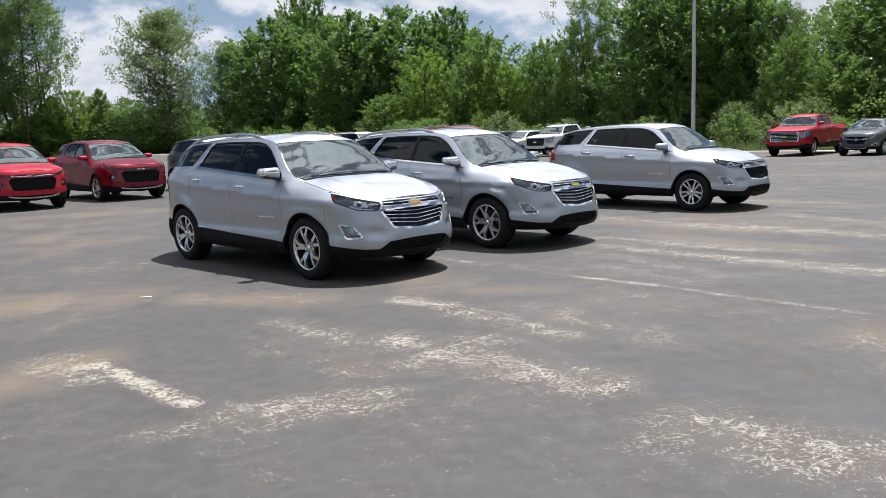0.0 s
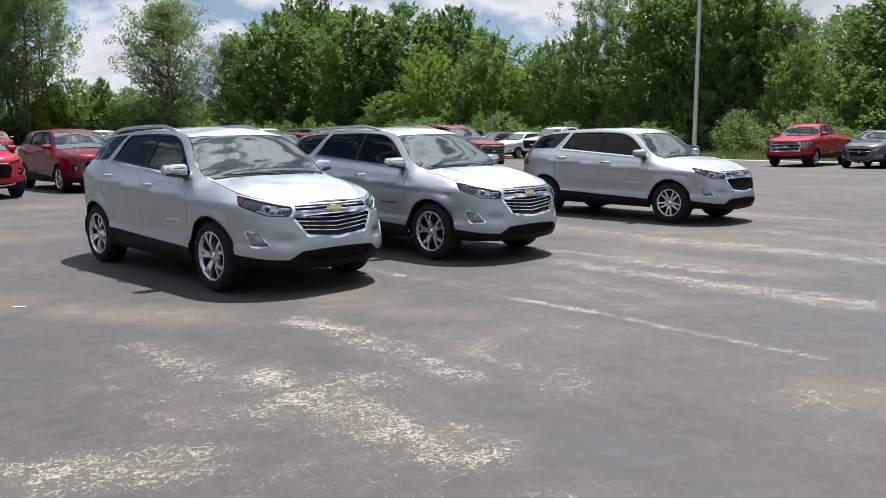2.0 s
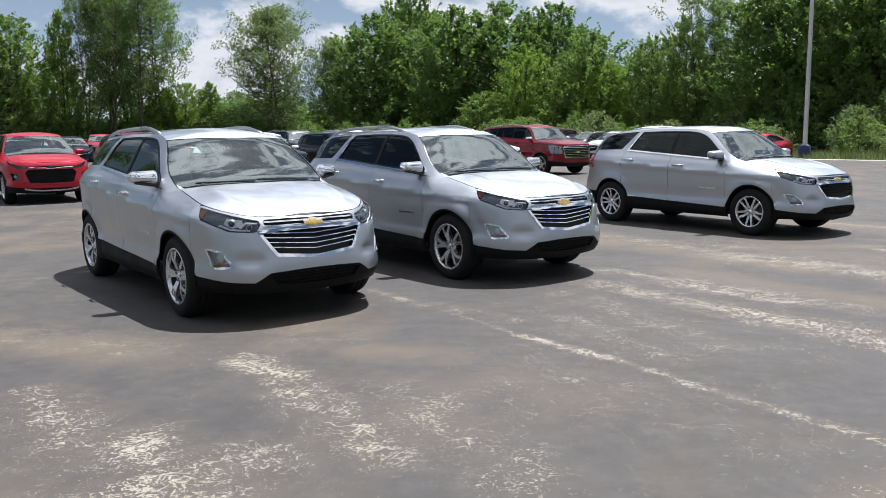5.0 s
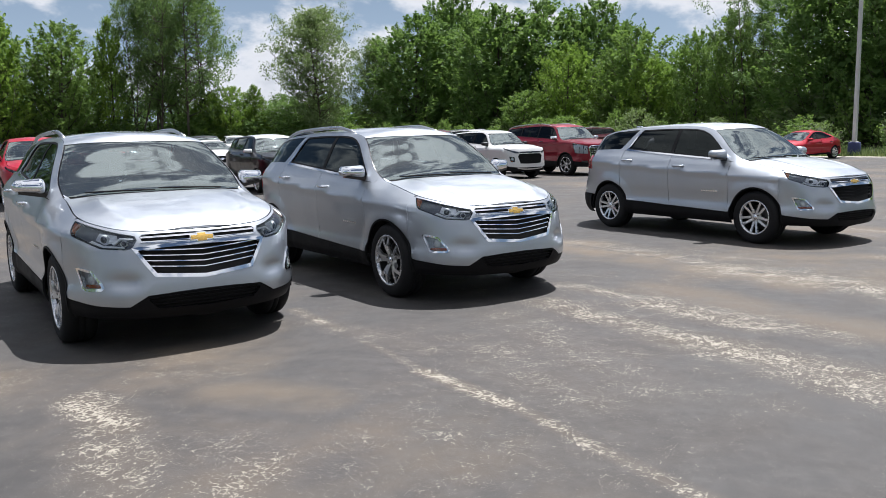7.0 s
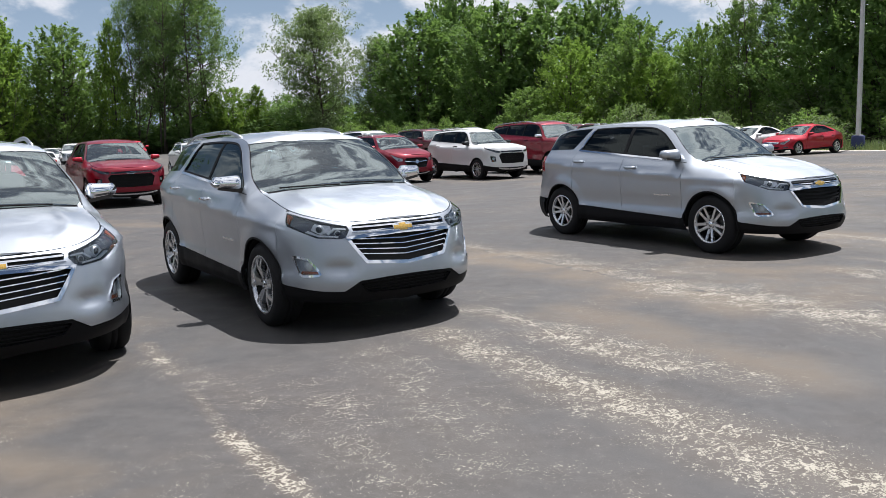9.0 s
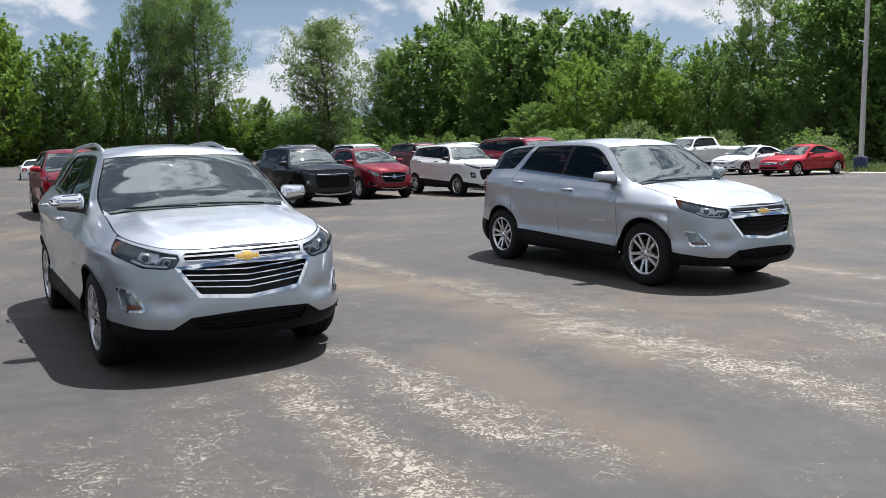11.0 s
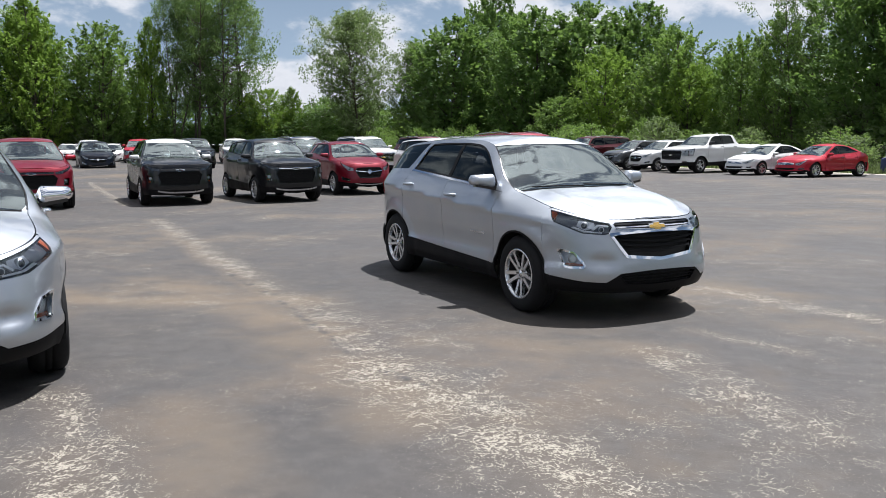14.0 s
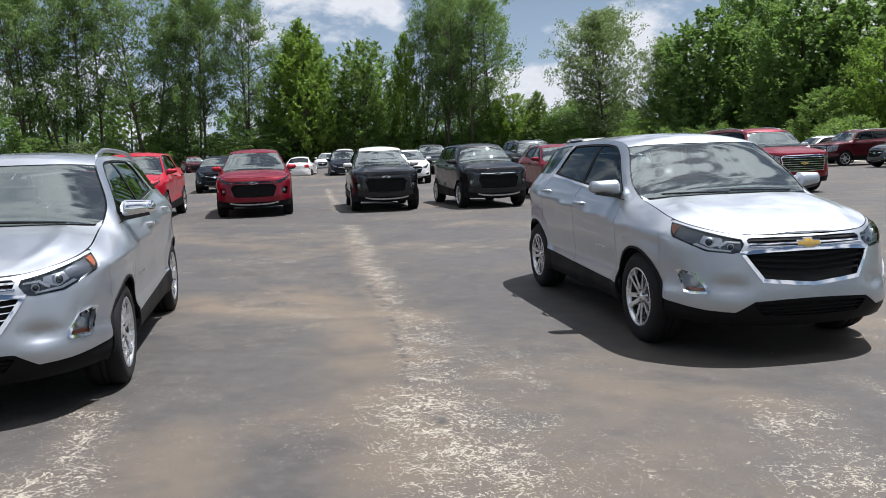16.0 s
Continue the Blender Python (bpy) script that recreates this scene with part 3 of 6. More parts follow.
    s_r, s_l = form.sx(lamp_x) - 0.01, 2 * form.sr - form.sx(lamp_x) + 0.01
    back = [(s_l, zb + 0.004), (s_l, min(lamp_z1, float(zt_end)) - 0.004), (s_r, min(lamp_z1, float(zt_end)) - 0.004), (s_r, zb + 0.004)]
    part("tailgate", form.panel(back, e=-0.004), body, root)
    up_l = [(2 * form.sr - form.sx(x), z) for x, z in topline(lamp_x, c["tail_x"] + 0.001, 10, 0.002)]
    up_r = [(form.sx(x), z) for x, z in topline(c["tail_x"] + 0.001, lamp_x, 10, 0.002)]
    upper = [(s_l, lamp_z1 - 0.004)] + [p for p in up_l if p[1] > lamp_z1] + [p for p in up_r if p[1] > lamp_z1] + [(s_r, lamp_z1 - 0.004)]
    if form.zt(c["tail_x"]) > lamp_z1 + 0.01:
        part("tailgate_top", form.panel(upper), body, root)
    bs = form.sx(bump_x)
    bumper = [(2 * form.sr - bs - 0.02, low + 0.02), (2 * form.sr - bs, zb), (bs, zb), (bs + 0.02, low + 0.02)]
    part("rear_bumper", form.panel(bumper, e=0.006), PLASTIC if c.get("black_tail", True) else body, root)
    # top: hood, windscreen, roof, rear glass
    T = lambda pts: [(x, k * 0.8) for x, k in pts]
    ks = np.linspace(-1, 1, 17)
    edge_k = c.get("edge_k", 0.986)
    bow = c.get("bow", 0.12)
    cowl = lambda k: c["cowl"] + bow * (1 - k * k)
    header = lambda k: c["header"] + c.get("header_bow", 0.10) * (1 - k * k)
    hx = form.ex[-1] - 0.006
    right = [(x, -0.996) for x in np.linspace(c["cowl"] + 0.1, hx - 0.004, 18)][:-1]
    left = [(x, 0.996) for x in np.linspace(hx - 0.004, c["cowl"] + 0.1, 18)][1:]
    hood_pts = [(cowl(k) + 0.07, k * 0.996) for k in ks[::-1]] + right[1:] + [(hx - 0.004, -0.9), (hx - 0.004, 0.9)] + left[:-1]
    part("hood", form.panel(T(hood_pts), over="top"), body, root)
    part("cowl", form.panel(T([(cowl(k) + 0.066, k * 0.97) for k in ks] + [(cowl(k) - 0.03, k * 0.97) for k in ks[::-1]]), over="top", e=-0.012), PLASTIC, root)
    part("windscreen", form.panel(T([(cowl(k) + 0.01, k * (edge_k - 0.004)) for k in ks] + [(header(k), k * (edge_k - 0.006)) for k in ks[::-1]]), over="top", e=-0.006, depth=0.004), CLEAR, root)
    part("windscreen_band", form.panel(T([(header(k) + 0.05, k * 0.92) for k in ks] + [(header(k) + 0.006, k * 0.925) for k in ks[::-1]]), over="top", e=-0.010, depth=0.002), GLOSS_BLACK, root)
    for sg in (-1, 1):
        pillar = [(x, sg * 0.998) for x in np.linspace(c["cowl"] + 0.02, c["header"] - 0.02, 14)] + [(x, sg * edge_k) for x in np.linspace(c["header"] - 0.02, c["cowl"] + 0.02, 14)]
        part("windscreen_seal", form.panel(T(pillar), over="top", e=-0.002), GLOSS_BLACK, root)
        corner = [(x, sg * 0.998) for x in np.linspace(c["cowl"] - 0.05, c["cowl"] + 0.115, 6)] + [(x, sg * 0.95) for x in np.linspace(c["cowl"] + 0.09, c["cowl"] + 0.022, 5)]
        part("cowl_corner", form.panel(T(corner), over="top", e=-0.003), body, root)
    rx0, rx1 = c["roof_end"], c["header"]
    roof = [(header(k) - 0.004, k * 0.998) for k in ks] + [(rx0 + 0.02 * k * k, k * 0.998) for k in ks[::-1]]
    part("roof", form.panel(T(roof), over="top"), roof_paint, root)
    if c.get("bed"):
        bx0, bx1 = c["bed"]
        part("cab_rear_window", form.panel(T([(rx0 - 0.01, k * 0.9) for k in ks] + [(bx1 + 0.03, k * 0.9) for k in ks[::-1]]), over="top", e=-0.006, depth=0.004), TINT, root)
        part("bed_cover", form.panel(T([(bx1, k * 0.93) for k in ks] + [(bx0, k * 0.93) for k in ks[::-1]]), over="top", e=-0.02), PLASTIC, root)
        for sg in (-1, 1):
            rail = [(x, sg * 0.998) for x in np.linspace(bx0, bx1, 10)] + [(x, sg * 0.93) for x in np.linspace(bx1, bx0, 10)]
            part("bed_rail", form.panel(T(rail), over="top"), body, root)
    else:
        gx = c["tail_glass"]
        part("rear_window", form.panel(T([(rx0 - 0.02, k * 0.9) for k in ks] + [(gx, k * 0.9) for k in ks[::-1]]), over="top", e=-0.006, depth=0.004), TINT, root)
        for sg in (-1, 1):
            strip = [(x, sg * 0.998) for x in np.linspace(gx, rx0, 8)] + [(x, sg * 0.91) for x in np.linspace(rx0, gx, 8)]
            part("rear_pillar", form.panel(T(strip), over="top"), body, root)
        ex0 = form.ex[0] + 0.01
        if gx - ex0 > 0.05:
            xs2 = np.linspace(ex0, gx - 0.01, 8)
            part("tail_deck", form.panel(T([(x, -0.99) for x in xs2] + [(x, 0.99) for x in xs2[::-1]]), over="top"), body, root)
    # wipers
    for y0, y1 in ((0.52, -0.02), (-0.06, -0.58)) if fine else ((0.5, -0.45),):
        w = float(np.interp(c["cowl"], form.ex, form.ew))
        pts = []
        for t in np.linspace(0, 1, 6):
            y = y0 + (y1 - y0) * t
            x = cowl(y / w) + 0.045 - 0.055 * t
            pts.append(tuple(form.top(x, y / w, 0.012)))
        part("wiper", Shape().tube(pts, 0.007, 6), PLASTIC, root)
    # roof rails and aerial
    if c.get("rails"):
        for sg in (-1, 1):
            xs3 = np.linspace(rx0 + 0.16, rx1 - 0.32, 18)
            pts = [tuple(form.top(x, sg * 0.955, 0.055 * min(1, 5 * min(i, 17 - i) / 17) - 0.008)) for i, x in enumerate(xs3)]
            part("roof_rail", Shape().tube(pts, [0.012 if i in (0, 17) else 0.016 for i in range(18)], 8, 1.2), ROOF_SATIN, root, "satin roof rail", True)
    fin = Shape().box(rx0 + 0.28, 0, float(form.top(rx0 + 0.28, 0)[2]) + 0.018, 0.13, 0.035, 0.06, 0.015)
    part("aerial", fin, roof_paint, root)
    # inside
    inner_pts = [(form.sr, low + 0.03)] + [(s, z) for s, z in S(arc(-ax, arch + 0.03, 180, 0, 14))] + [(form.sx(0), low + 0.03)] + S(arc(ax, arch + 0.03, 180, 0, 14)) + [(form.sc, low + 0.03), (form.sc, c["nose_top"] - 0.06)]
    inner_pts += [(form.sx(x), min(float(form.zt(x)) - 0.05, belt(x) - 0.03)) for x in np.linspace(c["nose_x"] - 0.06, c["tail_x"] + 0.1, 26)] + [(form.sr, lamp_z1 - 0.03)]
    # sheet behind the skin that paints the panel gaps dark
    for m in ((lambda p: p), mirror_s):
        part("inner_panel", form.panel(m(inner_pts), step=0.16, e=-0.035, depth=0), SHADE, root)
    floor = Shape().box((c["nose_x"] + c["tail_x"]) / 2, 0, low + 0.10, (c["nose_x"] - c["tail_x"]) * 0.9, half * 1.1, 0.06)
    part("underbody", floor, SHADE, root)
    ch = c["cowl"]
    dash_z = belt(ch) - 0.06
    dash = Shape().box(ch - 0.10, 0, dash_z - 0.16, 0.66, half * 1.62, 0.36, 0.08)
    part("dashboard", dash, DASH, root, smooth=False)
    sw = Shape()
    tilt = Matrix.Rotation(radians(62), 3, "Y")
    ring = [Vector((ch - 0.62, 0.37, dash_z - 0.02)) + tilt @ Vector((0.185 * math.cos(t), 0.185 * math.sin(t), 0)) for t in np.linspace(0, 2 * math.pi, 25)]
    sw.tube(ring, 0.015, 6).bar(ring[6], ring[18], 0.05, 0.05, 0.02, 0.02)
    part("steering_wheel", sw, DASH, root)
    seat_z = low + 0.32
    for sx_, ys in ((ch - 1.15, (-0.37, 0.37)), (ch - 2.0, (-0.42, 0.0, 0.42))):
        if sx_ < c["roof_end"] + 0.25 or (c.get("bed") and sx_ < c["bed"][1] + 0.4):
            continue
        for y in ys:
            tilt = Matrix.Rotation(radians(-14), 3, "Y")
            st = Shape().box(sx_ + 0.1, y, seat_z, 0.5, 0.46 if len(ys) == 2 else 0.4, 0.2, 0.06)
            st.box(sx_ - 0.2, y, seat_z + 0.33, 0.16, 0.46 if len(ys) == 2 else 0.4, 0.62, 0.06, tilt)
            st.box(sx_ - 0.30, y, seat_z + 0.72, 0.10, 0.26, 0.17, 0.04, tilt)
            part("seat", st, FABRIC, root)
    part("rear_view_mirror", Shape().box(ch - 0.52, 0, float(form.top(c["header"] + 0.16, 0)[2]) - 0.09, 0.03, 0.24, 0.065, 0.012), DASH, root)
    # wheels
    ms = wheel_meshes(c["rim_style"], wr, 0.235, c["rim_r"], 44 if fine else 24)
    for wx in (ax, -ax):
        for sg in (-1, 1):
            w = part("wheel", ms["wheel"], None, root)
            w.matrix_local = pose(wx, sg * (c["track"]), wr - 0.004, 0, random.uniform(0, 72), 0 if sg < 0 else 180)
            for k, v in ms.items():
                if k == "wheel_nut":
                    for i in range(5 if fine else 0):
                        part(k, v, None, w).matrix_local = pose(0, 0, 0, 0, 72 * i, 0)
                elif k != "wheel":
                    part(k, v, None, w)
    return root


def clip(poly, lo, hi):
    """The part of an outline with x between lo and hi."""
    for limit, keep in ((lo, 1), (hi, -1)):
        out = []
        for (x0, z0), (x1, z1) in zip(poly, poly[1:] + poly[:1]):
            in0, in1 = (x0 - limit) * keep >= 0, (x1 - limit) * keep >= 0
            if in0:
                out.append((x0, z0))
            if in0 != in1:
                t = (limit - x0) / (x1 - x0)
                out.append((limit, z0 + t * (z1 - z0)))
        poly = out
    return poly


def sheet(form, pts, mat, root, name, e=0.0, depth=0.014, step=None, label="", holes=()):
    return part(name, form.panel(pts, holes, e=e, depth=depth, step=step), mat, root, label)


def nose(form, c, root, body, fender, S, N, mirror_s, g):
    """The front: bumper skin with its openings, grille, lamps, badge."""
    face = c["face"]
    ns, ho = c["seam_nose"], c["head_out"]
    zl, low = c["bumper_low"], c["low"]
    mir = lambda pts: [(-y, z) for y, z in pts][::-1]
    s_seam = lambda z: form.sx(np.interp(z, [c["fender_low"], c["head_low"]], [c["axle"] + math.sqrt(max(0.0, c["arch"] ** 2 - (c["fender_low"] - c["wheel_r"]) ** 2)), ns])) + g
    # right to left along the bottom, then back along the top
    zt = form.zt
    right_edge = [(s_seam(z), z) for z in np.linspace(c["head_low"] - 0.004, c["fender_low"] + 0.0, 6)]
    a_low = c["axle"] + math.sqrt(max(0.0, (c["arch"] + 0.005) ** 2 - (c["side_low"] - c["wheel_r"]) ** 2))
    right_edge += [(form.sx(a_low), c["side_low"])]
    bottom = [(form.sy(y), z) for y, z in face["skirt"]]
    left_edge = [(2 * form.sc - s, z) for s, z in right_edge]
    head = face["head"]
    xs = np.linspace(form.x[-1] - 0.002, ho[0], 16)
    top_r = [(form.sx(x), float(zt(x)) - 0.004) for x in xs]
    top_all = [(2 * form.sc - s, z) for s, z in top_r[::-1]] + top_r[1:]
    outer = right_edge + bottom + [(2 * form.sc - s, z) for s, z in bottom[::-1]] + left_edge[::-1] + [(2 * form.sc - form.sx(ho[0]), ho[1] - 0.002)] + top_all[1:-1] + [(form.sx(ho[0]), ho[1] - 0.002)]
    lamp_r = [(form.sx(p[1]) if p[0] == "x" else form.sy(-p[1]), p[2]) for p in head]
    lamp_l = [(2 * form.sc - s, z) for s, z in lamp_r]
    holes = []
    for o in face["openings"]:
        pts = o["pts"]
        if o.get("pair"):
            r = [(form.sy(-y), z) for y, z in pts]
            o["loops"] = [r, [(2 * form.sc - s, z) for s, z in r]]
        else:
            full = [(-y, z) for y, z in pts] + [(y, z) for y, z in pts[::-1] if y > 0]
            o["loops"] = [[(form.sy(y), z) for y, z in full]]
        if o.get("cut", True):
            holes += o["loops"]
    sheet(form, outer, body, root, "front_bumper", holes=holes + ([lamp_r, lamp_l] if face.get("lamp_cut", True) else []))
    # lower valance
    val = [(form.sx(a_low) - 0.0, c["side_low"] - 0.006), (form.sx(a_low + 0.02), low + 0.06)]
    lip = [(form.sy(y), low + c.get("lip_up", 0.0) + 0.03 * abs(y)) for y in np.linspace(-c["half"] * 0.93, 0, 9)]
    low_r = val + lip
    ring = low_r + [(2 * form.sc - s, z) for s, z in low_r[::-1][1:]] + [(2 * form.sc - s, z - 0.006) for s, z in bottom][:0] + [(2 * form.sc - s, z - 0.006) for s, z in bottom] + [(s, z - 0.006) for s, z in bottom[::-1]]
    vh = [o for o in face["openings"] if o.get("valance")]
    sheet(form, ring, PLASTIC, root, "lower_valance", e=-0.006, holes=[l for o in vh for l in o["loops"]])
    for o in face["openings"]:
        for loop in o["loops"]:
            rec = o.get("recess", 0.045)
            insert = sheet(form, loop, o.get("mat", PLASTIC), root, o["name"], e=-rec, depth=0)
            if rec > 0.02:
                wall = Shape()
                d = dense(loop, 0.08)
                a, b = form.side([p[0] for p in d], [p[1] for p in d], 0.0), form.side([p[0] for p in d], [p[1] for p in d], -rec)
                wall.v = [tuple(p) for p in a] + [tuple(p) for p in b]
                m = len(d)
                wall.f = [[i, (i + 1) % m, m + (i + 1) % m, m + i] for i in range(m)]
                part("surround", wall, o.get("wall", PLASTIC), insert)
            if o.get("ring"):
                wdt = o["ring"]
                cs, cz = np.mean([p[0] for p in loop]), np.mean([p[1] for p in loop])
                big = grow(loop, o.get("ring_out", 0.006))
                small = grow(loop, -wdt)
                sheet(form, big, o.get("ring_mat", CHROME), insert, "grille_frame" if len(o["loops"]) == 1 else "bezel", e=0.008, depth=0.03, holes=[small], step=0.03)
            for bar in o.get("bars", ()):
                z0, bend, th, mat, e = bar
                bars_in(form, loop, z0, bend, th, mat, e, insert)
            for kind in o.get("inner", ()):
                kind(form, loop, insert)
    if face.get("skid"):
        y, z0, z1 = face["skid"]
        yy = np.linspace(-y, y, 13)
        strip = [(form.sy(v), z0 + 0.05 * (abs(v) / y) ** 3) for v in yy] + [(form.sy(v), z1 + 0.05 * (abs(v) / y) ** 3) for v in yy[::-1]]
        sheet(form, strip, ROOF_SATIN, root, "skid_bar", e=0.014, depth=0.02, label="satin silver bumper bar")
    if face.get("brow"):
        y, z0, z1 = face["brow"]
        yy = np.linspace(-y, y, 15)
        strip = [(form.sy(v), z0 + 0.012 * (v / y) ** 2) for v in yy] + [(form.sy(v), z1 + 0.012 * (v / y) ** 2) for v in yy[::-1]]
        sheet(form, strip, CHROME, root, "grille_brow", e=0.007, depth=0.012, label="chrome strip over the grille")
    for loop in (lamp_r, lamp_l):
        sgn = 1 if loop is lamp_r else -1
        insert = sheet(form, loop, face.get("bowl", LAMP), root, "headlight", e=-0.034 if face.get("lamp_cut", True) else 0.003, depth=0, label="clear headlight")
        if face.get("lamp_cut", True):
            wall = Shape()
            d = dense(loop, 0.06)
            a, b = form.side([p[0] for p in d], [p[1] for p in d], -0.002), form.side([p[0] for p in d], [p[1] for p in d], -0.034)
            wall.v, m = [tuple(p) for p in a] + [tuple(p) for p in b], len(d)
            wall.f = [[i, (i + 1) % m, m + (i + 1) % m, m + i] for i in range(m)]
            part("lamp_housing", wall, GLOSS_BLACK, insert)
        for pts, mat, e in face.get("lamp_parts", ()):
            q = [(form.sx(p[1]) if p[0] == "x" else form.sy(-p[1]), p[2]) for p in pts]
            q = q if sgn > 0 else [(2 * form.sc - s, z) for s, z in q]
            sheet(form, q, mat, insert, "lamp_reflector", e=e, depth=0.02, step=0.03)
        for y, z, r in face.get("projectors", ()):
            s = form.sy(-y) if sgn > 0 else 2 * form.sc - form.sy(-y)
            p = Vector(form.side(s, z, -0.02))
            n = (Vector(form.side(s, z, 0.0)) - p).normalized()
            ring = Shape().tube([p - n * 0.02, p + n * 0.004, p + n * 0.006], [r, r, r * 0.86], 18)
            bulb = part("projector", ring, LAMP, insert, smooth=True)
            part("projector_lens", Shape().tube([p, p + n * 0.008, p + n * 0.013, p + n * 0.015], [r * 0.8, r * 0.74, r * 0.5, r * 0.15], 16), LAMP_GREY, bulb, smooth=True)
        sheet(form, loop, LENS, insert, "lens", e=0.002, depth=0.004)
    if face.get("badge"):
        y0, z0, w, h, mat = face["badge"]
        s = form.sc
        bow = [(s - w, z0 - h * 0.55), (s - w * 0.42, z0 - h * 0.55), (s - w * 0.42, z0 - h), (s + w * 0.42, z0 - h), (s + w * 0.42, z0 - h * 0.55), (s + w, z0 - h * 0.55), (s + w, z0 + h * 0.45), (s + w * 0.36, z0 + h * 0.45), (s + w * 0.36, z0 + h), (s - w * 0.36, z0 + h), (s - w * 0.36, z0 + h * 0.45), (s - w, z0 + h * 0.45)]
        if face.get("badge_round"):
            bow = [(s + w * math.cos(t), z0 + h * math.sin(t)) for t in np.linspace(0, 2 * math.pi, 20)[:-1]]
        sheet(form, grow(bow, 0.007), CHROME, root, "badge_frame", e=0.018, depth=0.02, step=0.03)
        sheet(form, bow, mat, root, "badge", e=0.024, depth=0.015, step=0.03, label="plain metal badge")


def grow(loop, d):
    """An outline moved outwards by d."""
    pts = np.array(loop, float)
    area = (pts[:, 0] * np.roll(pts[:, 1], -1) - np.roll(pts[:, 0], -1) * pts[:, 1]).sum()
    sign = 1 if area > 0 else -1
    a, b = pts - np.roll(pts, 1, 0), np.roll(pts, -1, 0) - pts
    na, nb = np.stack([a[:, 1], -a[:, 0]], 1), np.stack([b[:, 1], -b[:, 0]], 1)
    na /= np.linalg.norm(na, axis=1, keepdims=True) + 1e-9
    nb /= np.linalg.norm(nb, axis=1, keepdims=True) + 1e-9
    m = na + nb
    m /= np.maximum((m * m).sum(1, keepdims=True) / 2, 0.5)
    return [tuple(p) for p in pts + sign * d * m]


def bars_in(form, loop, z0, bend, th, mat, e, parent):
    """A cross bar inside an opening: its height z0 at the middle, rising by bend towards the ends."""
    pts = np.array(loop)
    ss = np.linspace(pts[:, 0].min(), pts[:, 0].max(), 160)
    c = form.sc if pts[:, 0].min() < form.sc < pts[:, 0].max() else pts[:, 0].mean()
    zz = z0 + bend * np.abs(ss - c)
    ok = inside(np.stack([ss, zz], 1), loop)
    if ok.sum() < 4:
        return
    ss, zz = ss[ok], zz[ok]
    keep = np.linspace(0, len(ss) - 1, 18).astype(int)
    keep = np.unique(np.append(keep, np.argmin(np.abs(ss - c))))
    ss, zz = ss[keep], zz[keep]
    strip = [(s, z - th / 2) for s, z in zip(ss, zz)] + [(s, z + th / 2) for s, z in zip(ss[::-1], zz[::-1])]
    part("grille_bar", form.panel(strip, e=e, depth=0.010, step=0.06), mat, parent)


def fog_bulb(form, loop, parent):
    pts = np.array(loop)
    s, z = pts[:, 0].mean(), pts[:, 1].mean()
    z += 0.012
    p = Vector(form.side(s, z, -0.03))
    n = (Vector(form.side(s, z, 0.0)) - p).normalized()
    lowest, highest = pts[:, 1].min(), pts[:, 1].max()
    cut_z = lowest + 0.24 * (highest - lowest)
    low_part = [(b, a) for a, b in clip([(q[1], q[0]) for q in grow(loop, -0.012)], 0, cut_z)]
    if len(low_part) > 2 and highest - lowest > 0.12:
        sheet(form, low_part, AMBER, parent, "marker_lens", e=-0.022, depth=0.01, step=0.04)
    part("fog_bulb", Shape().tube([p - n * 0.01, p + n * 0.012, p + n * 0.02], [0.044, 0.044, 0.024], 16), LAMP, parent, smooth=True)
    sheet(form, loop, LENS, parent, "lens", e=-0.004, depth=0.004)


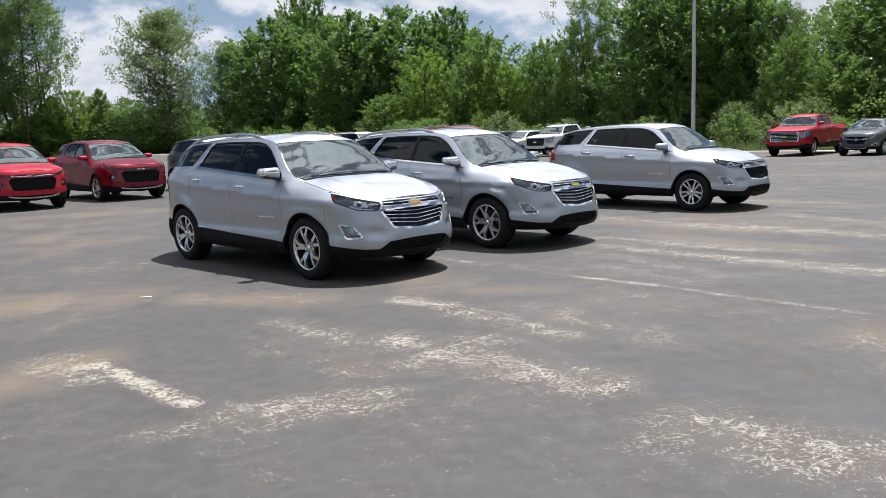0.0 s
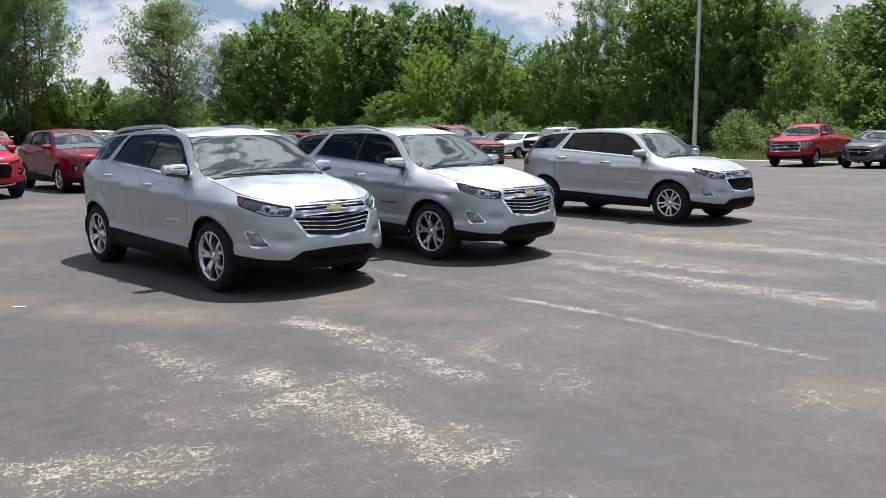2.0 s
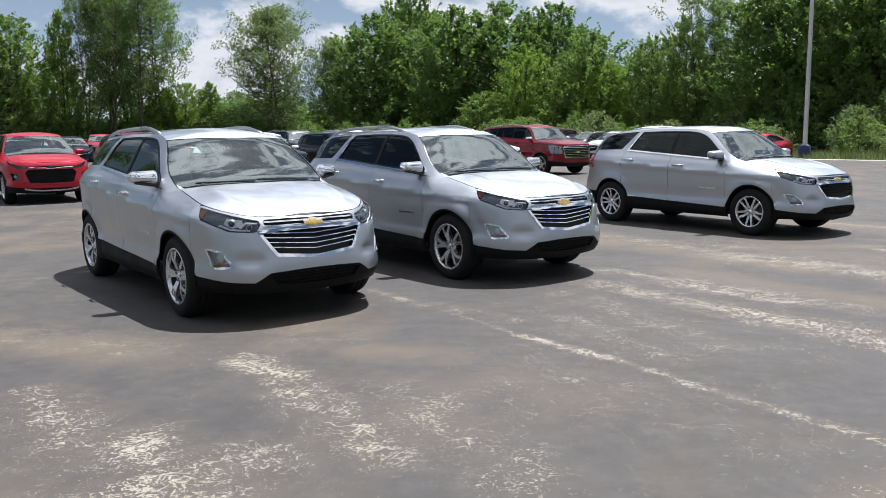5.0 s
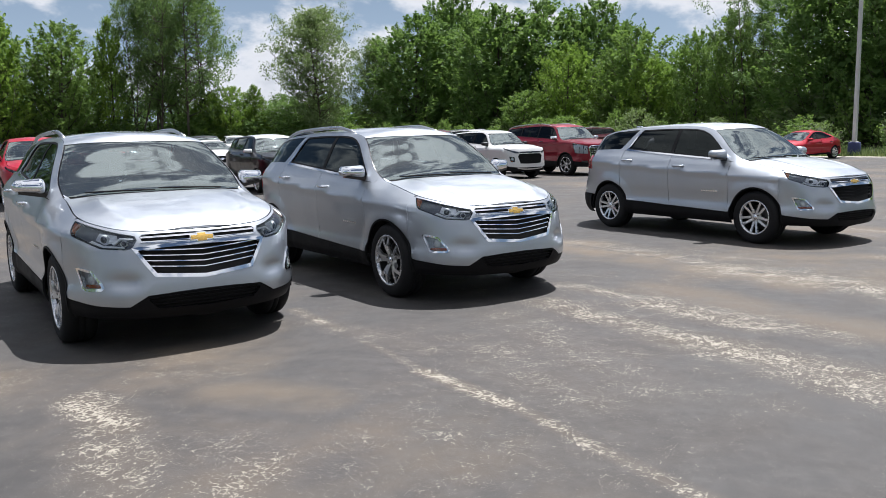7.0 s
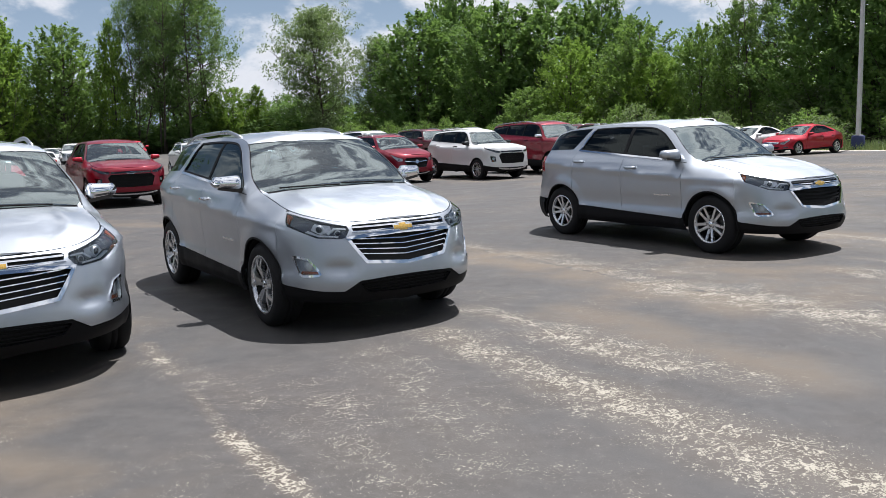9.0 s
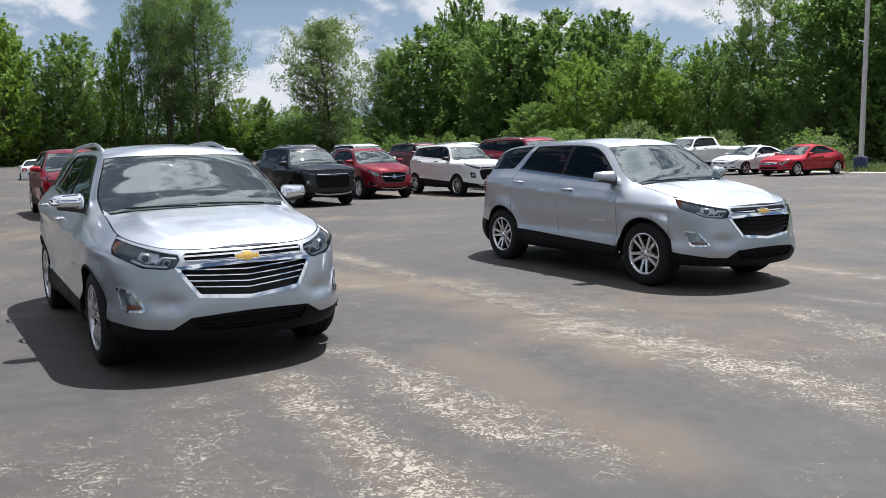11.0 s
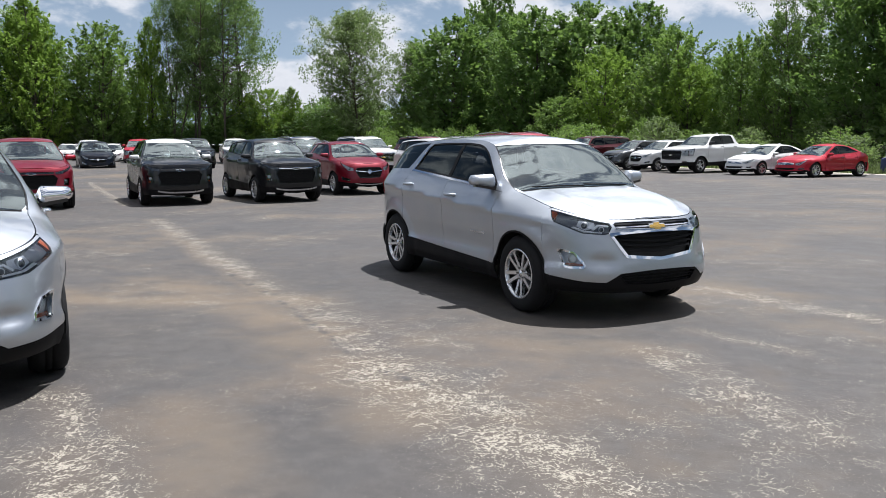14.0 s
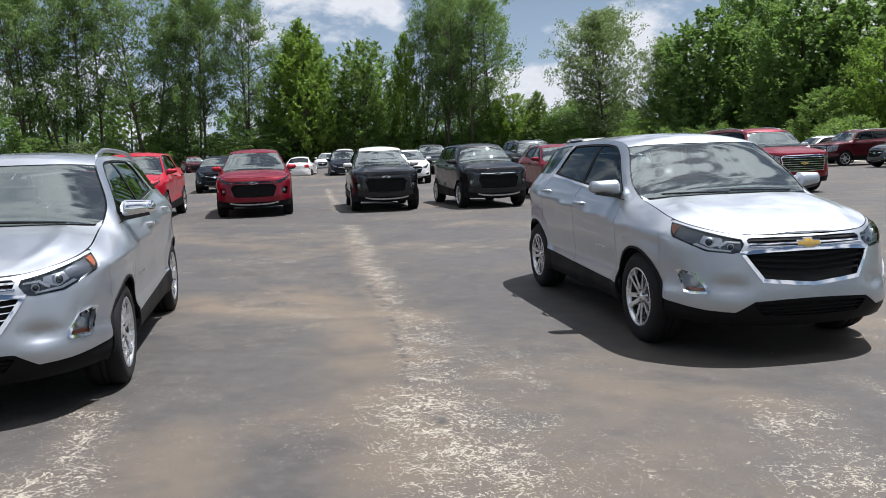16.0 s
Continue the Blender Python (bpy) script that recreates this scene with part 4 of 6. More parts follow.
def crossover(lux):
    """The silver crossover: lux has chrome bars, mirror caps and roof rails."""
    bars = [(0.736, 0.055, 0.0075, CHROME, -0.010), (0.694, 0.065, 0.007, CHROME, -0.010), (0.652, 0.075, 0.007, CHROME, -0.010), (0.610, 0.085, 0.007, CHROME, -0.010)]
    if not lux:
        bars = [(z, b, 0.016, PLASTIC, e - 0.004) for z, b, th, m, e in bars]
    upper = [(0.846, 0.0, 0.012, CHROME, -0.006), (0.816, 0.0, 0.007, CHROME, -0.004)] if lux else [(0.850, 0.0, 0.012, GLOSS_BLACK, -0.01), (0.826, 0.0, 0.010, CHROME, 0.0)]
    return {
        "fine": True, "step": 0.038, "tail_a": 1.25, "tail_n": 2.9, "nose_x": 2.27, "tail_x": -2.38, "half": 0.92, "axle": 1.3625, "wheel_r": 0.357, "arch": 0.397, "track": 0.776,
        "sweep": 0.055, "scoop": True, "flare": 0.018,
        "rim_style": "split" if lux else "ten", "rim_r": 0.243 if lux else 0.228, "cowl": 1.06, "header": 0.47, "roof_end": -1.86, "tail_glass": -2.2, "tail_top": -1.92,
        "top": [(2.27, 0.880), (2.15, 0.904), (2.0, 0.931), (1.75, 0.972), (1.4, 1.036), (1.1, 1.092), (0.95, 1.168), (0.75, 1.318), (0.56, 1.462), (0.43, 1.526), (0.25, 1.560), (-0.05, 1.582), (-0.4, 1.586), (-0.9, 1.575), (-1.5, 1.535), (-1.85, 1.47), (-2.0, 1.40), (-2.15, 1.22), (-2.25, 1.12), (-2.38, 1.08)],
        "crown": [(2.25, 0.0), (2.1, 0.018), (1.9, 0.042), (1.6, 0.060), (1.2, 0.056), (1.0, 0.062), (0.5, 0.075), (0.2, 0.055), (-0.5, 0.045), (-1.6, 0.045), (-2.0, 0.035), (-2.4, 0.0)],
        "flank": [(0.18, -0.10), (0.26, -0.045), (0.36, -0.012), (0.43, -0.014), (0.465, -0.016), (0.475, -0.026), (0.53, -0.036), (0.60, -0.030), (0.70, -0.015), (0.80, -0.008), (0.88, -0.005), (0.94, 0.006), (0.962, 0.009), (0.970, 0.004), (1.0, -0.012), (1.03, -0.027), (1.07, -0.046), (1.14, -0.092), (1.25, -0.152), (1.5, -0.282), (1.62, -0.355)],
        "nose": [(0.18, -0.14), (0.26, -0.05), (0.34, -0.01), (0.42, 0), (0.5, -0.008), (0.6, -0.03), (0.72, -0.055), (0.82, -0.08), (0.9, -0.115), (0.98, -0.17), (1.1, -0.25)],
        "tail": [(0.18, -0.12), (0.3, -0.03), (0.45, 0), (0.62, -0.01), (0.8, -0.05), (1.0, -0.08), (1.1, -0.11), (1.4, -0.25), (1.6, -0.35)],
        "belt": (1.162, -0.0675), "sill": (0.435, -0.035), "low": 0.20, "seam_front": 0.93, "seam_nose": 1.70, "seam_mid": -0.13, "seam_tail": -1.12,
        "head_out": (1.68, 0.970), "head_low": 0.845, "fender_low": 0.56, "side_low": 0.415, "lip_up": 0.05, "bumper_low": 0.40, "nose_top": 0.88,
        "bumper_z": 0.52, "bumper_x": -1.84, "lamp": (-1.84, 0.93, 1.15), "glass_x": (-1.08, 1.05), "slant": 0.17, "frame": 0.036, "pillars": (-0.16,),
        "quarter_glass": [(-1.90, 1.235), (-1.23, 1.250), (-0.985, 1.545), (-1.5, 1.516), (-1.83, 1.452)],
        "mirror": (0.79, 1.165), "handle_x": (0.05, -0.98), "handle_z": lambda x: 1.017 - 0.066 * x, "handle_mat": CHROME if lux else SILVER, "chrome_belt": True, "rails": lux,
        "face": {
            "skirt": [(-0.86, 0.405), (-0.70, 0.37), (-0.54, 0.362), (-0.42, 0.438), (-0.2, 0.45), (0, 0.453)],
            "head": [("x", 1.712, 0.962), ("x", 1.82, 0.866), ("y", 0.72, 0.776), ("y", 0.56, 0.764), ("y", 0.515, 0.772), ("y", 0.478, 0.828), ("y", 0.497, 0.860), ("y", 0.60, 0.876), ("x", 1.95, 0.924), ("x", 1.82, 0.947)],
            "lamp_parts": [
                ([("x", 1.728, 0.950), ("x", 1.785, 0.900), ("x", 1.815, 0.886), ("x", 1.80, 0.937)], AMBER, -0.010),
                ([("y", 0.755, 0.880), ("y", 0.765, 0.835), ("y", 0.705, 0.800), ("y", 0.625, 0.822), ("y", 0.640, 0.862)], LAMP_DIM, -0.024),
                ([("y", 0.79, 0.822), ("y", 0.715, 0.786), ("y", 0.57, 0.776), ("y", 0.57, 0.786), ("y", 0.71, 0.799), ("y", 0.775, 0.832)], LAMP, -0.012),
                ([("y", 0.645, 0.800), ("y", 0.60, 0.836), ("y", 0.505, 0.832), ("y", 0.508, 0.842), ("y", 0.61, 0.848), ("y", 0.66, 0.808)], LAMP, -0.012)],
            "projectors": [(0.715, 0.838, 0.034), (0.575, 0.806, 0.024)],
            "badge": (0, 0.826, 0.082, 0.027, GOLD), "bowl": LAMP_GREY,
            "brow": (0.455, 0.7985, 0.8035),
            "openings": [
                {"name": "grille", "pts": [(0, 0.785), (0.3, 0.780), (0.490, 0.766), (0.355, 0.584), (0, 0.550)], "ring": 0.010, "ring_out": 0.017, "mat": SHADE, "bars": bars, "recess": 0.04},
                {"name": "upper_grille", "pts": [(0, 0.864), (0.25, 0.868), (0.44, 0.866), (0.460, 0.850), (0.44, 0.816), (0, 0.806)], "mat": SHADE, "recess": 0.03, "wall": SHADE, "bars": upper},
                {"name": "fog_lamp", "pair": True, "pts": [(0.838, 0.632), (0.825, 0.636), (0.762, 0.616), (0.704, 0.532), (0.692, 0.502), (0.704, 0.488), (0.788, 0.482), (0.806, 0.494)], "ring": 0.012, "ring_out": 0.006, "mat": LAMP_DIM, "wall": LAMP, "recess": 0.03, "inner": (fog_bulb,)},
                {"name": "lower_grille", "valance": True, "cut": False, "pts": [(0, 0.430), (0.34, 0.425), (0.42, 0.41), (0.36, 0.34), (0, 0.325)], "mat": SHADE, "recess": 0.04, "bars": [(0.42, 0, 0.009, PLASTIC, -0.012), (0.395, 0, 0.009, PLASTIC, -0.012), (0.37, 0, 0.009, PLASTIC, -0.012), (0.345, 0, 0.009, PLASTIC, -0.012)]}],
        }}


def morph(c, xmap, zmap, half, **more):
    """Another car's form from one that is known: its lengths and heights are moved from the old marks to new ones."""
    X = lambda x: float(np.interp(x, *zip(*sorted(xmap))))
    Z = lambda z: float(np.interp(z, *zip(*sorted(zmap))))
    d = dict(c)
    for key in ("nose_x", "tail_x", "cowl", "header", "roof_end", "tail_glass", "tail_top", "seam_front", "seam_nose", "seam_mid", "seam_tail", "bumper_x"):
        d[key] = X(c[key])
    for key in ("low", "head_low", "fender_low", "side_low", "bumper_low", "nose_top", "bumper_z"):
        d[key] = Z(c[key])
    d["top"] = [(X(x), Z(z)) for x, z in c["top"]]
    d["crown"] = [(X(x), z) for x, z in c["crown"]]
    for key in ("flank", "nose", "tail"):
        d[key] = [(Z(z), o) for z, o in c[key]]
    line = lambda f: (lambda a, b: ((a + b) / 2, (a - b) / (X(1) - X(-1))))(Z(f(1)), Z(f(-1)))
    mid = (X(1) + X(-1)) / 2
    for key in ("belt", "sill"):
        a, s = line(lambda x: c[key][0] + c[key][1] * x)
        d[key] = (a - s * mid, s)
    d["head_out"] = (X(c["head_out"][0]), Z(c["head_out"][1]))
    d["lamp"] = (X(c["lamp"][0]), Z(c["lamp"][1]), Z(c["lamp"][2]))
    d["glass_x"] = tuple(X(x) for x in c["glass_x"])
    d["pillars"] = tuple(X(x) for x in c["pillars"])
    d["quarter_glass"] = [(X(x), Z(z)) for x, z in c["quarter_glass"]] if c.get("quarter_glass") else None
    d["mirror"] = (X(c["mirror"][0]), Z(c["mirror"][1]))
    d["handle_x"] = tuple(X(x) for x in c["handle_x"])
    hz = Z(1.02)
    d["handle_z"] = hz
    d.update(half=half, fine=False, scoop=False, sweep=0.03, flare=0.012, step=0.11, rails=False, chrome_belt=False, handle_mat=GLOSS_BLACK)
    d.update(more)
    d["nose"] = [(z, o * d.get("lean", 1.0)) for z, o in d["nose"]]
    return d


def features(c, style):
    """The front of another make: lamps and grille by the height between chin and hood edge."""
    low, high, w = c["low"], float(knots(c["top"], np.array([c["nose_x"]]))[0]), c["half"]
    z = lambda f: low + (high - low) * f
    y = lambda f: w * f
    x_out = c["head_out"][0] + 0.03
    zo = c["head_out"][1]
    skirt = [(-y(0.93), z(0.30)), (-y(0.6), z(0.24)), (-y(0.3), z(0.23)), (0, z(0.23))]
    bars = lambda lo, hi, n, mat, th, bend=0.0: [(z(lo + (hi - lo) * (i + 0.5) / n), bend, th, mat, -0.006) for i in range(n)]
    lowgrille = {"name": "lower_grille", "valance": True, "cut": False, "pts": [(0, z(0.20)), (y(0.5), z(0.19)), (y(0.45), z(0.09)), (0, z(0.08))], "mat": SHADE, "recess": 0.03}
    if style == "slit":
        head = [("x", x_out, zo - 0.005), ("x", x_out + 0.1, zo - 0.05), ("y", y(0.72), z(0.83)), ("y", y(0.56), z(0.82)), ("y", y(0.55), z(0.885)), ("y", y(0.72), z(0.92))]
        opens = [
            {"name": "grille", "pts": [(0, z(0.80)), (y(0.52), z(0.80)), (y(0.60), z(0.70)), (y(0.50), z(0.40)), (0, z(0.38))], "mat": GLOSS_BLACK, "recess": 0.05, "bars": bars(0.40, 0.78, 5, PLASTIC, 0.012)},
            {"name": "grille_bar_panel", "pts": [(0, z(0.90)), (y(0.52), z(0.89)), (y(0.52), z(0.83)), (0, z(0.83))], "mat": GLOSS_BLACK, "recess": 0.012, "bars": [(z(0.845), 0.02, 0.022, CHROME if c.get("chrome_bar") else GLOSS_BLACK, 0.004)]},
            {"name": "lamp_pod", "pair": True, "pts": [(y(0.90), z(0.70)), (y(0.74), z(0.68)), (y(0.72), z(0.48)), (y(0.86), z(0.46))], "mat": GLOSS_BLACK, "recess": 0.02, "inner": (fog_bulb,)}, lowgrille]
        badge = (0, z(0.845), 0.10, 0.022, GLOSS_BLACK)
        proj = []
    elif style == "wing":
        head = [("x", x_out, zo - 0.005), ("x", x_out + 0.12, zo - 0.07), ("y", y(0.72), z(0.74)), ("y", y(0.56), z(0.74)), ("y", y(0.56), z(0.86)), ("y", y(0.72), z(0.91))]
        opens = [
            {"name": "grille", "pts": [(0, z(0.88)), (y(0.42), z(0.86)), (y(0.50), z(0.76)), (y(0.36), z(0.46)), (0, z(0.44))], "mat": GLOSS_BLACK, "recess": 0.04, "ring": 0.003, "ring_out": 0.006, "ring_mat": GLOSS_BLACK, "bars": [(z(0.68), 0.10, 0.022, CHROME, 0.0)] + bars(0.46, 0.64, 3, PLASTIC, 0.012)},
            {"name": "fog_lamp", "pair": True, "pts": [(y(0.88), z(0.50)), (y(0.66), z(0.40)), (y(0.66), z(0.33)), (y(0.86), z(0.38))], "mat": GLOSS_BLACK, "recess": 0.02, "ring": 0.004}, lowgrille]
        badge = (0, z(0.70), 0.055, 0.055, CHROME)
        proj = [(y(0.70), z(0.80), 0.03)]
    elif style == "truck":
        head = [("x", x_out, zo - 0.01), ("x", x_out + 0.12, z(0.64)), ("y", y(0.80), z(0.62)), ("y", y(0.70), z(0.62)), ("y", y(0.70), z(0.92)), ("y", y(0.80), z(0.945))]
        opens = [
            {"name": "grille", "pts": [(0, z(0.93)), (y(0.60), z(0.92)), (y(0.66), z(0.86)), (y(0.60), z(0.46)), (0, z(0.44))], "mat": GLOSS_BLACK, "recess": 0.05, "ring": 0.006, "ring_out": 0.02, "ring_mat": c.get("grille_mat", CHROME), "bars": bars(0.47, 0.91, 6, c.get("grille_mat", CHROME), 0.012)},
            {"name": "fog_lamp", "pair": True, "pts": [(y(0.88), z(0.34)), (y(0.70), z(0.34)), (y(0.70), z(0.24)), (y(0.88), z(0.25))], "mat": GLOSS_BLACK, "recess": 0.02},
            {"name": "lower_grille", "valance": True, "cut": False, "pts": [(0, z(0.18)), (y(0.5), z(0.17)), (y(0.45), z(0.07)), (0, z(0.06))], "mat": SHADE, "recess": 0.03}]
        badge = (0, z(0.68), 0.11, 0.035, GOLD if c.get("gold") else CHROME)
        proj = [(y(0.78), z(0.80), 0.04)]
    else:
        head = [("x", x_out, zo - 0.005), ("x", x_out + 0.12, zo - 0.08), ("y", y(0.74), z(0.66)), ("y", y(0.56), z(0.68)), ("y", y(0.55), z(0.82)), ("y", y(0.72), z(0.89))]
        opens = [
            {"name": "grille", "pts": [(0, z(0.86)), (y(0.46), z(0.84)), (y(0.46), z(0.72)), (0, z(0.70))], "mat": GLOSS_BLACK, "recess": 0.03, "ring": 0.004, "ring_out": 0.012, "bars": [(z(0.79), 0.0, 0.022, CHROME, 0.0)]},
            {"name": "air_intake", "pts": [(0, z(0.46)), (y(0.56), z(0.46)), (y(0.48), z(0.30)), (0, z(0.29))], "mat": SHADE, "recess": 0.04, "bars": bars(0.30, 0.46, 2, PLASTIC, 0.012)},
            {"name": "fog_lamp", "pair": True, "pts": [(y(0.88), z(0.46)), (y(0.70), z(0.44)), (y(0.70), z(0.33)), (y(0.86), z(0.34))], "mat": GLOSS_BLACK, "recess": 0.02}, lowgrille]
        badge = (0, z(0.79), 0.045, 0.04, CHROME)
        proj = [(y(0.70), z(0.76), 0.03)]
    skid = {"slit": (y(0.62), z(0.13), z(0.175)), "wing": (y(0.5), z(0.14), z(0.17))}.get(style)
    c["face"] = {"skid": skid, "skirt": skirt, "head": head, "openings": opens, "badge": badge, "badge_round": style in ("wing", "sedan"), "projectors": proj, "lamp_parts": [], "lamp_cut": True, "bowl": LAMP_GREY if style == "slit" else LAMP_DIM}
    return c


BASE = crossover(False)


def marks(nose, tail, axle, cowl, header, roof_end):
    return [(-2.38, tail), (-1.86, roof_end), (-1.3625, -axle), (0.47, header), (1.06, cowl), (1.3625, axle), (2.27, nose)]


def heights(low, sill, hood, cowl, belt, roof):
    return [(0.0, 0.0), (0.20, low), (0.39, sill), (0.885, hood), (1.09, cowl), (1.16, belt), (1.585, roof), (1.8, roof + 0.2)]


def sport_suv(**k):
    c = morph(BASE, marks(2.36, -2.50, 1.43, 1.12, 0.36, -1.95), heights(0.21, 0.42, 1.0, 1.15, 1.21, 1.69), 0.965, axle=1.43, wheel_r=0.378, arch=0.42, track=0.83, rim_style="five", rim_r=0.262, lean=0.7, nose_n=3.6, **k)
    return features(c, "slit")


def boxy_suv(**k):
    c = morph(BASE, marks(2.15, -2.24, 1.32, 1.02, 0.52, -1.98), heights(0.21, 0.46, 1.03, 1.155, 1.19, 1.655), 0.90, axle=1.32, wheel_r=0.345, arch=0.39, track=0.77, rim_style="ten", rim_r=0.235, nose_n=4.6, lean=0.5, fender_round=0.06, quarter_glass=None, slant=0.10, **k)
    c["glass_x"] = (-1.75, 0.9)
    c["pillars"] = (-1.02, -0.12)
    return features(c, "slit")


def small_suv(**k):
    c = morph(BASE, marks(2.13, -2.22, 1.30, 1.02, 0.34, -1.75), heights(0.20, 0.42, 0.92, 1.10, 1.16, 1.565), 0.905, axle=1.30, wheel_r=0.345, arch=0.385, track=0.77, rim_style="ten", rim_r=0.23, rails=True, **k)
    return features(c, "wing")


def large_suv(**k):
    c = morph(BASE, marks(2.52, -2.80, 1.535, 1.22, 0.70, -2.55), heights(0.25, 0.50, 1.13, 1.28, 1.34, 1.84), 1.02, axle=1.535, wheel_r=0.40, arch=0.445, track=0.86, rim_style="six", rim_r=0.28, nose_n=4.0, lean=0.4, fender_round=0.06, quarter_glass=None, slant=0.12, chrome_bar=True, rails=True, gold=True, **k)
    c["glass_x"] = (-2.35, 1.12)
    c["pillars"] = (-1.2, -0.16)
    return features(c, "truck")


def pickup(**k):
    c = morph(BASE, marks(2.86, -3.0, 1.82, 1.46, 0.92, -2.5), heights(0.30, 0.52, 1.16, 1.33, 1.38, 1.87), 1.01, axle=1.82, wheel_r=0.40, arch=0.45, track=0.85, rim_style="five", rim_r=0.255, nose_n=4.2, lean=0.4, fender_round=0.05, quarter_glass=None, slant=0.10, flare=0.03, **k)
    c["top"] = [(x, z) for x, z in c["top"] if x > 0.0] + [(-0.4, 1.87), (-0.62, 1.82), (-0.72, 1.62), (-0.80, 1.41), (-0.95, 1.39), (-3.0, 1.37)]
    c.update(roof_end=-0.52, bed=(-2.93, -0.86), glass_x=(-0.55, 1.36), pillars=(0.28,), seam_mid=0.28, seam_tail=-0.66, tail_top=-2.6, lamp=(-2.88, 0.95, 1.30), bumper_x=-2.7, bumper_z=0.75, door_arch=100, handle_x=(0.42, -0.48), mirror=(1.16, 1.45))
    c["crown"] = [(2.83, 0.0), (2.6, 0.03), (2.2, 0.05), (1.5, 0.05), (1.0, 0.06), (0.3, 0.05), (-0.45, 0.04), (-0.8, 0.0), (-3.0, 0.0)]
    c["rear_seat"] = False
    return features(c, "truck")


def sedan(**k):
    c = morph(BASE, marks(2.26, -2.38, 1.37, 0.98, 0.12, -1.10), heights(0.17, 0.26, 0.70, 0.90, 0.95, 1.36), 0.895, axle=1.37, wheel_r=0.325, arch=0.355, track=0.765, rim_style="ten", rim_r=0.22, quarter_glass=None, slant=0.45, black_tail=False, lip_black=False, **k)
    c["top"] = [(x, z) for x, z in c["top"] if x > -0.25] + [(-0.3, 1.36), (-0.7, 1.335), (-1.1, 1.24), (-1.5, 1.08), (-1.8, 0.99), (-2.1, 0.965), (-2.38, 0.93)]
    c.update(roof_end=-1.0, tail_glass=-1.72, tail_top=-2.05, lamp=(-2.05, 0.70, 0.91), bumper_x=-1.9, bumper_z=0.62, glass_x=(-1.35, 0.92), pillars=(-0.16,), slant=0.5, seam_tail=-1.12, door_arch=50)
    c["crown"] = [(2.25, 0.0), (2.0, 0.04), (1.5, 0.07), (1.0, 0.07), (0.4, 0.07), (-0.5, 0.055), (-1.2, 0.06), (-1.7, 0.05), (-2.38, 0.0)]
    return features(c, "sedan")


def minivan(**k):
    c = morph(BASE, marks(2.48, -2.66, 1.54, 1.36, 0.46, -2.35), heights(0.18, 0.30, 0.88, 1.10, 1.14, 1.70), 0.99, axle=1.54, wheel_r=0.35, arch=0.385, track=0.85, rim_style="ten", rim_r=0.23, quarter_glass=None, slant=0.3, **k)
    c["glass_x"] = (-2.2, 1.3)
    c["pillars"] = (-1.15, 0.05)
    return features(c, "wing")


def park(root, x, y, heading, z=0.0):
    root.matrix_world = pose(x, y, z, 0, 0, heading)
    return root


def lettering(root, form_c, sgn=-1):
    """Small raised letters on the front door, as plain bars."""
    form = Form(form_c)
    s0 = form.sx(0.62)
    for i in range(7):
        s = s0 + (i - 3) * 0.042
        s = s if sgn < 0 else 2 * form.sc - s
        part("letter_bar", form.panel([(s - 0.014, 0.665), (s + 0.014, 0.665), (s + 0.014, 0.685), (s - 0.014, 0.685)], e=0.005, depth=0.006, step=0.1), CHROME, root)


def papers(root, c, mat=PAPER):
    """A price sheet inside the windscreen."""
    form = Form(c)
    x = c["header"] + 0.36 * (c["cowl"] - c["header"])
    a, b = form.top(x + 0.1, 0.25, -0.03), form.top(x - 0.12, 0.25, -0.03)
    sheet_ = Shape().bar((a[0], a[1], a[2]), (b[0], b[1], b[2]), 0.45, 0.45, 0.003, 0.003)
    part("price_sheet", sheet_, mat, root, "pale printed sheet")


silver = "silver crossover parked on worn asphalt, "
LUX, LT = crossover(True), crossover(False)
first = car(LUX, "silver_suv", silver + "chrome grille bars and roof rails", "car", (SILVER, SILVER, CHROME))
for sgn in (-1, 1):
    lettering(first, LUX, sgn)
tagged(first, group="silver cars in the front row")
park(first, -0.89, 8.42, -43.7)
second = copy_thing(first, pose(1.189, 10.42, 0, 0, 0, -43.54))
third = car(LT, "silver_suv", silver + "black grille and bare roof", "car", (SILVER, SILVER, SILVER))
for sgn in (-1, 1):
    lettering(third, LT, sgn)
tagged(third, group="silver cars in the front row")
park(third, 5.175, 14.41, -45.7)

# second row
ROW2 = "cars in the second row"
c = sport_suv(chrome_bar=True)
v = park(car(c, "sport_suv", "bright red sport utility car with chrome nose bar", "car", (RED, RED, RED)), -11.03, 19.92, -46)
tagged(v, group=ROW2)
c = sport_suv()
v = park(car(c, "sport_suv", "dark red sport utility car with black grille", "car", (DARK_RED, DARK_RED, RED)), -9.36, 22.51, -44)
tagged(v, group=ROW2)
c = boxy_suv()
v = park(car(c, "compact_suv", "black compact utility car with white roof", "car", (BLACK_PAINT, WHITE_PAINT, WHITE_PAINT)), -6.73, 24.73, -46)
papers(v, c)
tagged(v, group=ROW2)
c = boxy_suv(chrome_bar=True)
v = park(car(c, "compact_suv", "black compact utility car with chrome bar", "car", (BLACK_PAINT, BLACK_PAINT, BLACK_PAINT)), -4.48, 26.33, -42)
tagged(v, group=ROW2)
v = park(car(small_suv(), "compact_suv", "red compact utility car with chrome wing grille", "car", (DARK_RED, DARK_RED, DARK_RED)), -3.6, 29.7, -46)
tagged(v, group=ROW2)
v = park(car(boxy_suv(), "compact_suv", "white compact utility car with black grille", "car", (WHITE_PAINT, WHITE_PAINT, BLACK_PAINT)), -0.75, 30.83, -43)
tagged(v, group=ROW2)
v = park(car(large_suv(), "large_suv", "dark red full-size utility car with chrome grille", "car", (DARK_RED, DARK_RED, CHROME)), 1.5, 33.0, -45)
